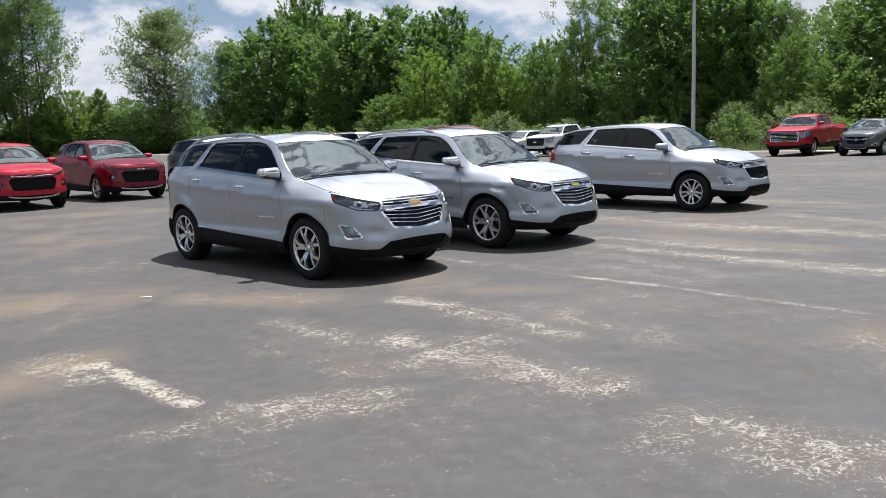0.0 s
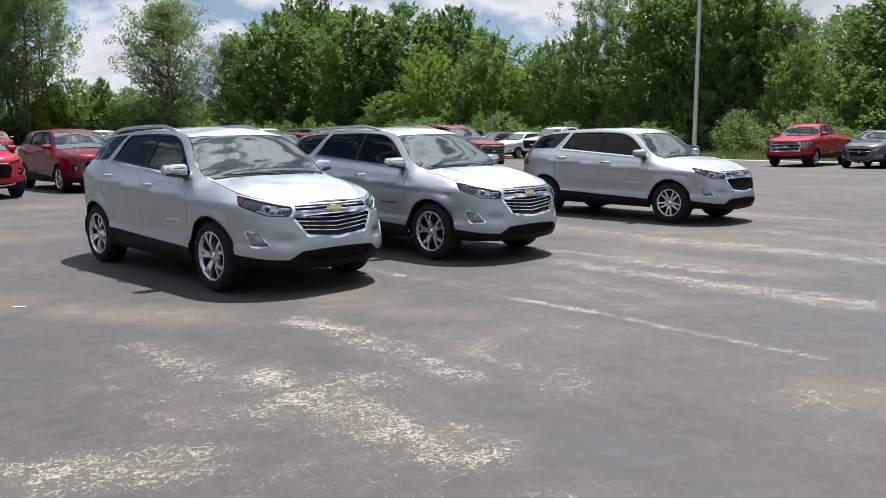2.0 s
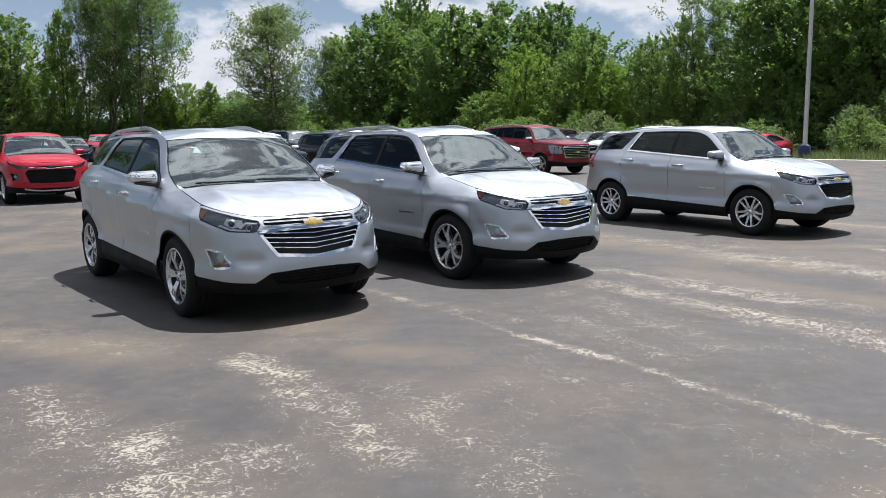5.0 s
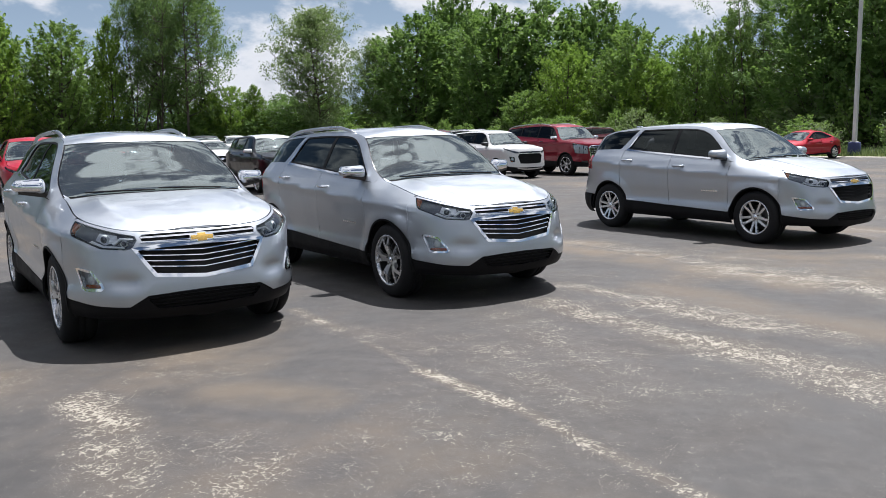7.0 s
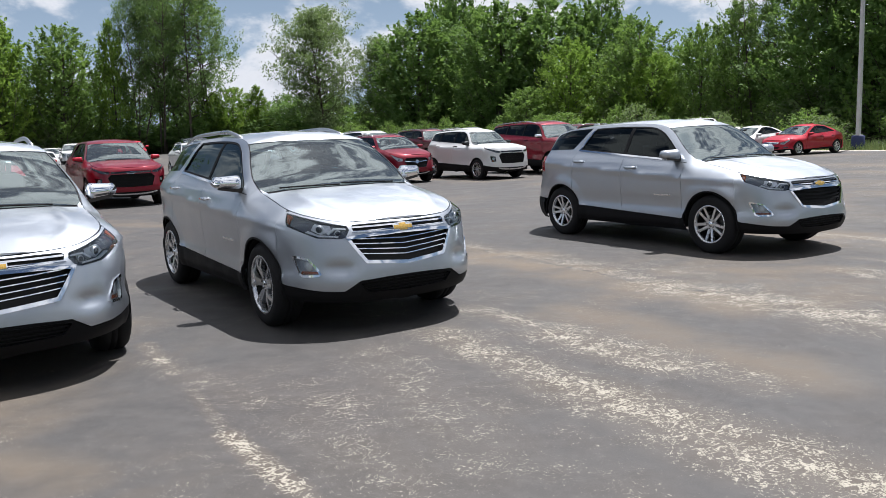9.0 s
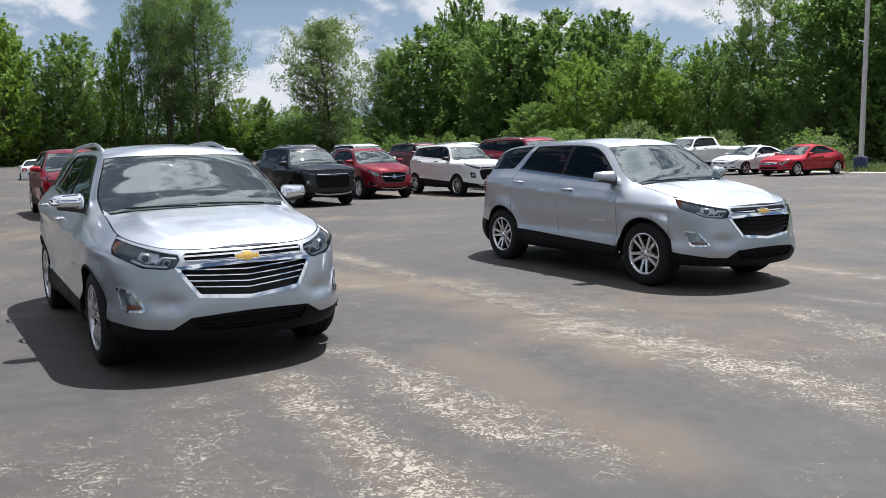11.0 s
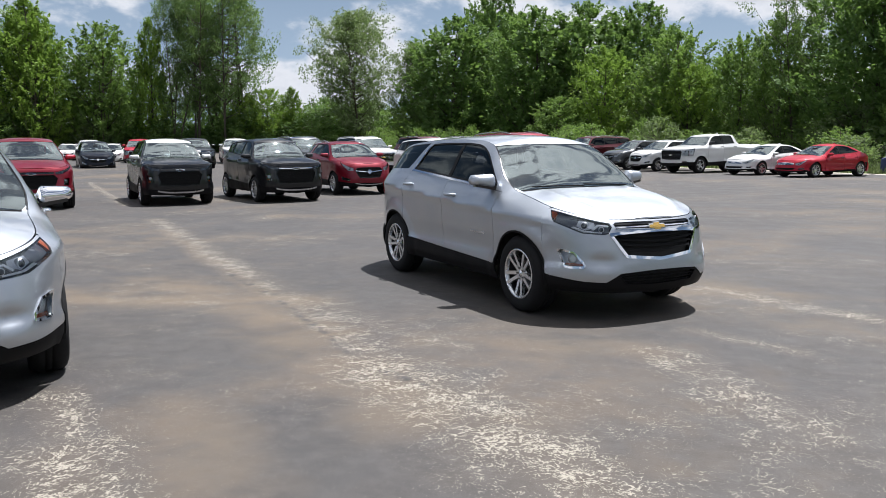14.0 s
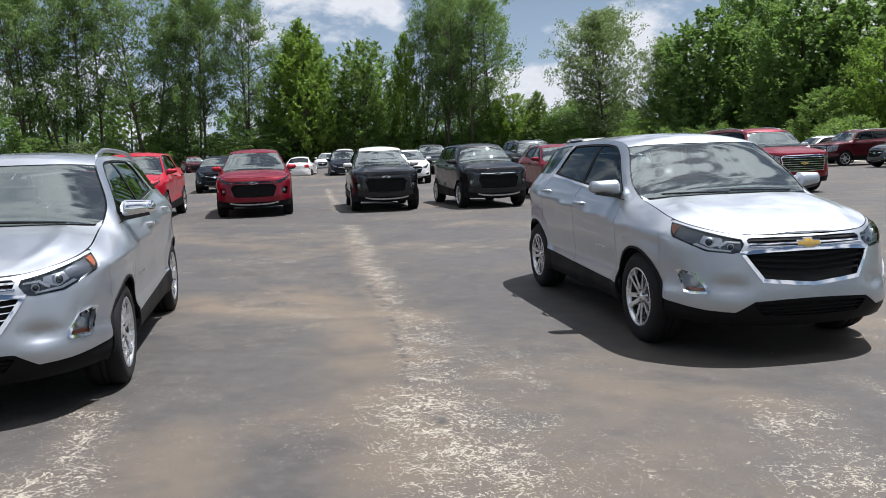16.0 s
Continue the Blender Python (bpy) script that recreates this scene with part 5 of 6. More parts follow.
tagged(v, group=ROW2)

# row along the grass edge, noses towards the lot
EDGE = "cars along the grass edge"
red_sedan = park(car(sedan(), "sedan", "bright red sedan parked at the grass edge", "car", (RED, RED, RED)), 12.6, 44.3, 222)
white_sedan = park(car(sedan(), "sedan", "white sedan parked between car and truck", "car", (WHITE_PAINT, WHITE_PAINT, WHITE_PAINT)), 10.6, 46.4, 224)
crew_c = pickup(grille_mat=GLOSS_BLACK)
crew_truck = park(car(crew_c, "pickup_truck", "white crew pickup truck with dark grille", "truck", (WHITE_PAINT, WHITE_PAINT, BLACK_PAINT)), 8.2, 48.9, 225)
white_suv = park(car(small_suv(), "compact_suv", "white compact utility car beside the pickup", "car", (WHITE_PAINT, WHITE_PAINT, BLACK_PAINT)), 5.85, 50.55, 225)
dark_c = small_suv()
dark = park(car(dark_c, "compact_suv", "dark grey compact utility car", "car", (GREY_PAINT, GREY_PAINT, GREY_PAINT)), 4.2, 52.75, 225)
maroon = park(car(large_suv(), "large_suv", "maroon full-size utility car at the grass edge", "car", (MAROON, MAROON, MAROON)), 1.5, 55.4, 225)
white_e = copy_thing(white_suv, pose(-0.8, 57.6, 0, 0, 0, 225))
truck_c = pickup(gold=True)
red_truck = park(car(truck_c, "pickup_truck", "bright red pickup truck with chrome grille", "truck", (RED, RED, RED)), 18.3, 37.3, 226)
papers(red_truck, truck_c, STICKER)
dark2 = copy_thing(dark, pose(20.1, 34.75, 0, 0, 0, 225))
for ob in (red_sedan, white_sedan, crew_truck, white_suv, dark, maroon, white_e, red_truck, dark2):
    tagged(ob, group=EDGE)

# third row and the far corner
ROW3 = "cars in the far rows"
wtruck = park(car(pickup(), "pickup_truck", "white pickup truck in the far row", "truck", (WHITE_PAINT, WHITE_PAINT, WHITE_PAINT)), -23.1, 55.5, -55)
dtruck = park(car(pickup(), "pickup_truck", "black pickup truck in the far row", "truck", (BLACK_PAINT, BLACK_PAINT, BLACK_PAINT)), -21.6, 48.2, -50)
wnear = park(car(small_suv(), "compact_suv", "white utility car behind the black ones", "car", (WHITE_PAINT, WHITE_PAINT, WHITE_PAINT)), -16.0, 38.4, -46)
wsuv = park(car(large_suv(), "large_suv", "white full-size utility car in the far row", "car", (WHITE_PAINT, WHITE_PAINT, WHITE_PAINT)), -9.2, 45.0, -45)
dsuv = park(car(large_suv(), "large_suv", "dark grey full-size utility car in the far row", "car", (GREY_PAINT, GREY_PAINT, GREY_PAINT)), -11.6, 42.6, -45)
rsuv = park(car(pickup(), "pickup_truck", "red pickup truck in the far row", "truck", (RED, RED, RED)), -30.5, 55.0, -55)
wvan = park(car(small_suv(), "compact_suv", "white utility car in the far row", "car", (WHITE_PAINT, WHITE_PAINT, WHITE_PAINT)), -34.6, 57.1, -55)
rsuv2 = park(car(large_suv(), "large_suv", "maroon utility car in the far row", "car", (MAROON, MAROON, MAROON)), -6.6, 47.6, -45)
wsuv2 = copy_thing(wsuv, pose(-4.6, 49.6, 0, 0, 0, -45))
dksuv = park(car(small_suv(), "compact_suv", "blue-black utility car in the far row", "car", (NAVY_PAINT, NAVY_PAINT, NAVY_PAINT)), -21.7, 31.6, -45)
van = park(car(minivan(), "minivan", "dark blue minivan in the far corner", "car", (NAVY_PAINT, NAVY_PAINT, NAVY_PAINT)), -27.4, 46.6, -46)
wsedan = park(car(sedan(), "sedan", "white sedan seen from behind", "car", (WHITE_PAINT, WHITE_PAINT, WHITE_PAINT)), -30.4, 45.8, 128)
wfar = copy_thing(wvan, pose(-42.0, 61.0, 0, 0, 0, -60))
wfar2 = copy_thing(wtruck, pose(-39.5, 60.5, 0, 0, 0, -50))
boxy_far = park(car(boxy_suv(), "compact_suv", "dark red boxy off-road car far off", "car", (MAROON, MAROON, MAROON)), -51.0, 53.4, -30)
dfar = copy_thing(dksuv, pose(-53.4, 51.0, 0, 0, 0, -30))
for ob in (wtruck, dtruck, wnear, wsuv, dsuv, rsuv, wvan, rsuv2, wsuv2, dksuv, van, wsedan, wfar, wfar2, boxy_far, dfar):
    tagged(ob, group=ROW3)


# ---- ground ----
def asphalt():
    """Worn sealed asphalt: grey coat, pale flaked bands along old stripes and joints, tan dust."""
    mat, n = material("worn_asphalt")
    p = place(n)
    sep = n.add("ShaderNodeSeparateXYZ", Vector=p)
    px, py = sep.outputs[0], sep.outputs[1]
    wob = n.math("MULTIPLY_ADD", n.noise(p, 0.9, 3.0, 0.6), 0.9, -0.45)

    def bands(rows, soft, sway):
        total = None
        for x0, y0, x1, y1, width, strength in rows:
            dx, dy = x1 - x0, y1 - y0
            long = math.hypot(dx, dy)
            ux, uy = dx / long, dy / long
            rx, ry = n.math("SUBTRACT", px, x0), n.math("SUBTRACT", py, y0)
            run = n.math("ADD", n.math("MULTIPLY", rx, ux), n.math("MULTIPLY", ry, uy))
            across = n.math("SUBTRACT", n.math("MULTIPLY", rx, -uy), n.math("MULTIPLY", ry, -ux))
            beyond = n.math("MAXIMUM", n.math("MAXIMUM", n.math("MULTIPLY", run, -1.0), n.math("SUBTRACT", run, long)), 0.0)
            aw = n.math("MULTIPLY_ADD", wob, sway * max(width, 0.12), across)
            dist = n.math("SQRT", n.math("ADD", n.math("MULTIPLY", aw, aw), n.math("MULTIPLY", beyond, beyond)))
            band = n.ramp(dist, width * soft, 0.0, 0.0, strength)
            total = band if total is None else n.math("MAXIMUM", total, band)
        return total

    total = bands(WEAR_FIRST_STALL + WEAR_SECOND_STALL + WEAR_THIRD_STALL, 2.4, 1.0)
    tan = bands(DUST, 1.3, 1.5)
    crack = bands(CRACK, 1.0, 1.6)
    patch = n.ramp(n.noise(p, 0.45, 5.0, 0.65), 0.40, 0.74, 0.14, 0.58)
    total = n.math("MAXIMUM", total, patch)
    # flakes: worm-like veins and flecks where the coat has lifted
    n1 = n.noise(p, 15.0, 6.0, 0.62, 1.0)
    vein = n.math("SUBTRACT", 1.0, n.math("ABSOLUTE", n.math("MULTIPLY_ADD", n1, 11.0, -5.5)), clamp=True)
    f1 = n.noise(p, 38.0, 6.0, 0.70, 1.3)
    f2 = n.noise(p, 120.0, 4.0, 0.65)
    f = n.math("ADD", n.math("ADD", n.math("MULTIPLY", f1, 0.55), n.math("MULTIPLY", f2, 0.24)), n.math("MULTIPLY", vein, 0.20))
    edge = n.math("SUBTRACT", 0.674, n.math("MULTIPLY", n.math("MULTIPLY", total, n.ramp(n.noise(p, 3.6, 5.0, 0.66), 0.30, 0.68, 0.40, 1.25)), 0.182))
    flake = n.ramp(n.math("SUBTRACT", f, edge), 0.0, 0.026)
    fine = n.noise(p, 160.0, 4.0, 0.7)
    big = n.noise(p, 0.22, 5.0, 0.6)
    mid = n.noise(p, 1.7, 5.0, 0.6)
    coat = n.mix(n.ramp(mid, 0.3, 0.7), (0.020, 0.0191, 0.0199), (0.045, 0.0415, 0.040))
    coat = n.mix(n.ramp(fine, 0.35, 0.75, 0.0, 0.5), coat, (0.086, 0.082, 0.079))
    grit = n.noise(p, 6.5, 7.0, 0.72)
    coat = n.mix(n.ramp(grit, 0.42, 0.72, 0.0, 0.55), coat, (0.072, 0.068, 0.067))
    coat = n.mix(n.ramp(grit, 0.52, 0.30, 0.0, 0.5), coat, (0.030, 0.030, 0.032))
    coat = n.mix(n.ramp(n.noise(p, 0.7, 5.0, 0.62), 0.42, 0.66, 0.0, 0.45), coat, (0.051, 0.050, 0.051))
    dust = n.math("MULTIPLY", n.ramp(big, 0.45, 0.68), n.ramp(mid, 0.25, 0.65, 0.25, 0.8))
    dust = n.math("MAXIMUM", dust, n.math("MULTIPLY", tan, n.ramp(mid, 0.25, 0.6, 0.45, 1.0)))
    coat = n.mix(n.math("MULTIPLY", n.math("MAXIMUM", dust, n.math("MULTIPLY", total, 0.40)), 0.66), coat, (0.166, 0.121, 0.075))
    pale = n.mix(f2, (0.20, 0.178, 0.14), (0.45, 0.42, 0.345))
    base = n.mix(n.math("MULTIPLY", flake, 0.90), coat, pale)
    pits = n.math("MAXIMUM", n.ramp(n.noise(p, 13.0, 3.0, 0.6), 0.70, 0.75, 0.0, 0.7), n.math("MULTIPLY", crack, n.ramp(n.noise(p, 8.0, 5.0, 0.7), 0.47, 0.56, 0.0, 0.95)))
    base = n.mix(pits, base, (0.035, 0.033, 0.031))
    shader = n.add("ShaderNodeBsdfPrincipled")
    n.link(base, shader, "Base Color")
    n.link(n.ramp(mid, 0.3, 0.7, 0.62, 0.85), shader, "Roughness")
    h = n.math("SUBTRACT", n.math("MULTIPLY", fine, 0.5), n.math("MULTIPLY", flake, 0.6))
    n.link(bump(n, h, 0.35, 0.012), shader, "Normal")
    surface(n, shader)
    return mat


# worn bands, from the first stall to the last: from, to, half width, strength
WEAR_FIRST_STALL = [
    (-1.48, 3.61, -0.52, 2.66, 0.07, 1.4), (-1.88, 3.73, -1.37, 3.33, 0.22, 0.85), (-0.10, 2.43, 0.59, 2.66, 0.24, 0.85), (0.55, 5.60, 1.07, 5.2, 0.15, 1.0), (1.20, 4.96, 1.95, 4.05, 0.18, 0.8),
    (0.59, 4.08, 1.37, 3.30, 0.22, 0.85), (1.30, 3.31, 1.95, 2.85, 0.24, 0.95), (2.35, 2.05, 2.98, 1.53, 0.3, 0.8), (-0.40, 4.75, 0.45, 3.9, 0.2, 0.7), (-0.62, 2.17, -0.10, 2.29, 0.14, 0.6),
    (0.90, 3.40, 1.24, 3.84, 0.26, 0.8), (-1.56, 6.08, -0.34, 5.81, 0.35, 0.5), (1.18, 4.85, 1.48, 4.83, 0.14, 0.8), (1.87, 5.01, 2.58, 3.82, 0.28, 0.55),
]
WEAR_SECOND_STALL = [
    (0.85, 8.17, 1.53, 7.49, 0.07, 0.8), (1.85, 7.16, 2.45, 6.48, 0.05, 0.6), (2.45, 6.47, 3.10, 5.88, 0.06, 1.1), (3.10, 5.88, 4.43, 4.43, 0.055, 0.8), (1.24, 7.73, 2.38, 6.97, 0.16, 0.5),
    (2.80, 8.12, 3.89, 6.27, 0.3, 0.5), (2.84, 6.77, 3.51, 6.04, 0.3, 0.5), (3.10, 8.73, 4.13, 7.57, 0.2, 0.85), (4.13, 7.57, 5.23, 6.46, 0.24, 0.95), (3.19, 9.60, 3.95, 8.88, 0.16, 0.8),
    (3.99, 8.80, 4.82, 8.05, 0.25, 0.95), (4.67, 8.34, 5.33, 7.66, 0.2, 0.7), (4.84, 6.85, 5.58, 6.23, 0.28, 0.9),
]
WEAR_THIRD_STALL = [
    (-3.60, 19.82, 2.04, 13.93, 0.22, 0.8), (-16.53, 33.20, -6.69, 22.92, 0.14, 0.9), (2.33, 13.66, 4.55, 11.29, 0.22, 0.65), (3.88, 12.31, 5.27, 11.36, 0.2, 0.6), (3.55, 12.66, 4.93, 10.84, 0.25, 0.7),
    (4.90, 10.75, 6.19, 9.57, 0.34, 0.95), (6.19, 9.57, 7.21, 8.39, 0.26, 0.95), (6.07, 9.13, 6.95, 9.10, 0.22, 0.55), (5.65, 9.89, 6.37, 9.14, 0.3, 0.65), (6.80, 11.60, 7.66, 10.15, 0.24, 0.75),
    (7.18, 14.45, 8.49, 13.30, 0.2, 0.8), (7.02, 12.44, 7.78, 11.92, 0.12, 0.6), (4.46, 11.74, 5.65, 9.89, 0.22, 0.5), (-2.14, 14.81, -1.38, 14.97, 0.2, 0.6), (7.09, 10.63, 7.41, 10.68, 0.2, 0.6),
]
# tan dust: from, to, half width, strength
DUST = [
    (-4.08, 5.53, -2.58, 6.09, 0.9, 0.9), (-1.96, 3.20, -1.75, 3.72, 0.5, 0.9), (-1.54, 5.97, -0.30, 5.72, 0.5, 0.7), (1.34, 5.91, 1.96, 5.83, 0.35, 0.6), (4.01, 9.51, 5.61, 7.86, 0.5, 0.6),
    (2.98, 12.35, 5.43, 9.88, 0.6, 0.7), (1.57, 13.19, 4.10, 11.60, 0.55, 0.8), (0.72, 12.21, 3.13, 12.72, 0.7, 0.85), (-5.78, 16.88, -2.23, 16.24, 0.6, 0.6), (5.04, 11.55, 6.70, 11.70, 0.5, 0.6), (-2.06, 18.06, 4.85, 10.86, 0.3, 0.6),
]
# dark cracks
CRACK = [
    (1.73, 14.02, 2.88, 12.95, 0.10, 1.0), (3.08, 12.70, 4.22, 11.46, 0.07, 0.9), (5.01, 10.63, 5.34, 10.37, 0.08, 1.0), (1.35, 13.47, 1.89, 13.78, 0.028, 0.9), (3.30, 10.68, 3.44, 10.79, 0.07, 0.7), (3.83, 11.95, 4.57, 10.99, 0.06, 0.6), (6.81, 10.43, 7.14, 10.27, 0.06, 0.6),
]
u = Vector((0.70711, -0.70711, 0))
vv = Vector((0.70711, 0.70711, 0))
EDGE_V = 43.6


def rise(x, y):
    """The ground's gentle rise far off, set to fit the camera's view."""
    a = -(x * u.x + y * u.y)
    return 0.28 * float(smoothstep(34, 62, a))


def ground_sheet(name, mat, z0, along_u, along_v):
    s = Shape()
    for a in along_u:
        for b in along_v:
            p = u * a + vv * b
            s.v.append((p.x, p.y, z0 + rise(p.x, p.y)))
    nb = len(along_v)
    s.f = [[i * nb + j, (i + 1) * nb + j, (i + 1) * nb + j + 1, i * nb + j + 1] for i in range(len(along_u) - 1) for j in range(nb - 1)]
    return part(name, s, mat, None, smooth=True)


def steps(lo, hi, step):
    n = round((hi - lo) / step)
    return [lo + (hi - lo) * i / n for i in range(n + 1)]


def turf():
    mat, n = material("rough_grass")
    p = place(n)
    a, b = n.noise(p, 0.4, 5.0, 0.6), n.noise(p, 9.0, 6.0, 0.7)
    base = n.mix(n.ramp(b, 0.3, 0.7), (0.020, 0.034, 0.010), (0.055, 0.072, 0.025))
    base = n.mix(n.ramp(a, 0.5, 0.75, 0.0, 0.6), base, (0.10, 0.09, 0.05))
    shader = n.add("ShaderNodeBsdfPrincipled", Roughness=0.9)
    n.link(base, shader, "Base Color")
    n.link(bump(n, b, 0.6, 0.1), shader, "Normal")
    surface(n, shader)
    return mat


TURF = turf()
far_off = [-1500, -900, -500, -260] + steps(-160, 160, 5) + [260, 500, 900, 1500]
tagged(ground_sheet("ground", TURF, -0.06, far_off, far_off), "rough green grass round the parking lot", "ground", kind="structure")
lot = ground_sheet("asphalt_lot", asphalt(), 0.0, steps(-122, 70, 5.2), steps(-60, EDGE_V, 5.2))
tagged(lot, "worn grey asphalt with pale flaking patches", "parking lot", kind="structure")

# pale gravel and kerb strip along the far edge
CURB = plain("pale_gravel", (0.36, 0.33, 0.28), 0.9, 0.0, 25, 0.25, 0.4)
kerb = Shape()
cells = 120
for i in range(cells + 1):
    a = -122 + 192 * i / cells
    w = 0.5 + 0.18 * math.sin(a * 1.7) + 0.12 * math.sin(a * 4.1)
    for b, z in ((EDGE_V - 0.25 - 0.1 * math.sin(a * 2.3), 0.004), (EDGE_V + 0.1, 0.03), (EDGE_V + w, 0.01), (EDGE_V + w + 0.1, -0.06)):
        pt = u * a + vv * b
        kerb.v.append((pt.x, pt.y, z + rise(pt.x, pt.y)))
kerb.f = [[i * 4 + j, i * 4 + j + 1, (i + 1) * 4 + j + 1, (i + 1) * 4 + j] for i in range(cells) for j in range(3)]
tagged(part("gravel_edge", kerb, CURB, None, smooth=True), "pale gravel strip along the asphalt edge", "gravel", kind="structure")


# tall grass along the lot's edge
def grass_blades():
    rng_g = np.random.default_rng(12)
    n = 16000
    a = rng_g.uniform(-64, -14, n)
    b = EDGE_V + 0.55 + rng_g.uniform(0, 1, n) ** 1.4 * 5.0
    x, y = u.x * a + vv.x * b, u.y * a + vv.y * b
    foot = np.stack([x, y, np.full(n, -0.07) + 0.28 * smoothstep(34, 62, -a)], 1)
    tall = rng_g.uniform(0.25, 0.75, (n, 1)) * (0.5 + 0.1 * (b - EDGE_V))[:, None]
    lean = rng_g.normal(0, 0.3, (n, 2)) * tall
    t = rng_g.uniform(0, math.pi, (n, 1))
    side = np.concatenate([np.cos(t), np.sin(t), 0 * t], 1) * 0.03
    top = foot + np.concatenate([lean, tall], 1)
    v = np.stack([foot - side, foot + side, top], 1).reshape(-1, 3)
    me = bpy.data.meshes.new("tall_grass")
    me.from_pydata(v.tolist(), [], np.arange(3 * n).reshape(-1, 3).tolist())
    mat, nn = material("grass_blades")
    rnd = nn.add("ShaderNodeNewGeometry").outputs["Random Per Island"]
    base = nn.mix(rnd, (0.10, 0.16, 0.035), (0.27, 0.33, 0.12))
    blade = nn.add("ShaderNodeBsdfPrincipled", Roughness=0.7)
    nn.link(base, blade, "Base Color")
    surface(nn, blade)
    me.materials.append(mat)
    return tagged(new("tall_grass", me), "tall green grass along the edge of the lot", "grass", kind="stuff")


grass_blades()

# a fleck of white paint lying loose
CHIP = plain("white_paint_chip", (0.55, 0.54, 0.52), 0.7, 0.0, 90, 0.1)
chip = thing("paint_chip", "white fleck of paint lying on the asphalt", "debris", at=pose(-2.07, 6.11, 0.0, 0, 0, 8))
part("flake", Shape().box(0, 0, 0.004, 0.11, 0.032, 0.005, 0.001), CHIP, chip)


# ---- light pole ----
GREY_METAL = plain("galvanised_pole", (0.52, 0.52, 0.51), 0.5, 0.2, 20, 0.08)
BLUE_BASE = plain("blue_painted_concrete", (0.02, 0.03, 0.09), 0.6, 0.0, 20, 0.2, 0.1)
POLE = (16.05, 48.2)
pole = thing("lamp_pole", "tall pale grey lamp pole on blue concrete base", "lamp pole", at=pose(*POLE, 0))
part("pole_base", Shape().lathe([(0.0, 0.72), (0.27, 0.72), (0.31, 0.66), (0.34, -0.06)], 24), BLUE_BASE, pole, "dark blue round base", True).matrix_local = pose(0, 0, 0, 90, 0, 0)
part("shaft", Shape().tube([(0, 0, 0.7), (0.0, 0, 5), (0, 0, 10.5)], [0.13, 0.115, 0.10], 4), GREY_METAL, pole)
part("foot_plate", Shape().box(0, 0, 0.735, 0.34, 0.34, 0.03, 0.006), GREY_METAL, pole)
part("lamp_head", Shape().box(0, -0.45, 10.5, 0.4, 0.9, 0.14, 0.03), GREY_METAL, pole)


# ---- trees ----
def leaf_mat(name, dark, light):
    mat, n = material(name)
    geo = n.add("ShaderNodeNewGeometry")
    obj = n.add("ShaderNodeObjectInfo")
    k = n.math("ADD", n.math("MULTIPLY", geo.outputs["Random Per Island"], 0.75), n.math("MULTIPLY", obj.outputs["Random"], 0.25))
    base = n.mix(k, dark, light)
    diff = n.add("ShaderNodeBsdfPrincipled", Roughness=0.6)
    diff.inputs["Specular IOR Level"].default_value = 0.22
    n.link(base, diff, "Base Color")
    trans = n.add("ShaderNodeBsdfTranslucent")
    n.link(n.mix(0.5, base, (0.22, 0.34, 0.06)), trans, "Color")
    both = n.add("ShaderNodeMixShader")
    both.inputs[0].default_value = 0.45
    n.link(diff.outputs[0], both, 1)
    n.link(trans.outputs[0], both, 2)
    surface(n, both)
    return mat


BARK = plain("bark", (0.085, 0.070, 0.055), 0.9, 0.0, 14, 0.35, 0.5)
LEAF = {
    "dark": leaf_mat("dark_leaves", (0.084, 0.156, 0.045), (0.156, 0.255, 0.079)),
    "mid": leaf_mat("green_leaves", (0.102, 0.176, 0.043), (0.181, 0.277, 0.075)),
    "open": leaf_mat("cottonwood_leaves", (0.075, 0.131, 0.041), (0.147, 0.226, 0.084)),
    "bright": leaf_mat("bright_leaves", (0.136, 0.232, 0.032), (0.232, 0.345, 0.061)),
    "pale": leaf_mat("pale_leaves", (0.102, 0.140, 0.063), (0.198, 0.251, 0.127)),
}


def leaf_cloud(rng, spots, ways, per, spread, size, stretch):
    """Leaves strewn in clumps round the spots: small folded blades."""
    n = len(spots) * per
    out = rng.normal(0, 1, (n, 3))
    out /= np.linalg.norm(out, axis=1, keepdims=True)
    grow_by = np.repeat(rng.uniform(0.65, 1.35, (len(spots), 1)), per, 0)
    c = np.repeat(np.array(spots), per, 0) + out * rng.uniform(0.15, 1, (n, 1)) ** 0.5 * grow_by * np.array([spread, spread, spread * 0.7]) * 1.75
    c += np.repeat(np.array(ways), per, 0) * rng.uniform(-0.7, 1.0, (n, 1)) * spread * stretch
    face = out + np.array([0, 0, 0.55]) + rng.normal(0, 0.55, (n, 3))
    a = np.cross(face, rng.normal(0, 1, (n, 3)))
    a /= np.linalg.norm(a, axis=1, keepdims=True)
    b = np.cross(face, a)
    b /= np.linalg.norm(b, axis=1, keepdims=True)
    s = size * rng.uniform(0.6, 1.4, (n, 1))
    drop = np.array([0, 0, -0.25]) * s
    v = np.stack([c - a * s, c + b * s * 0.5, c + a * s + drop, c - b * s * 0.5], 1).reshape(-1, 3)
    f = np.arange(4 * n).reshape(-1, 4)
    return v, f


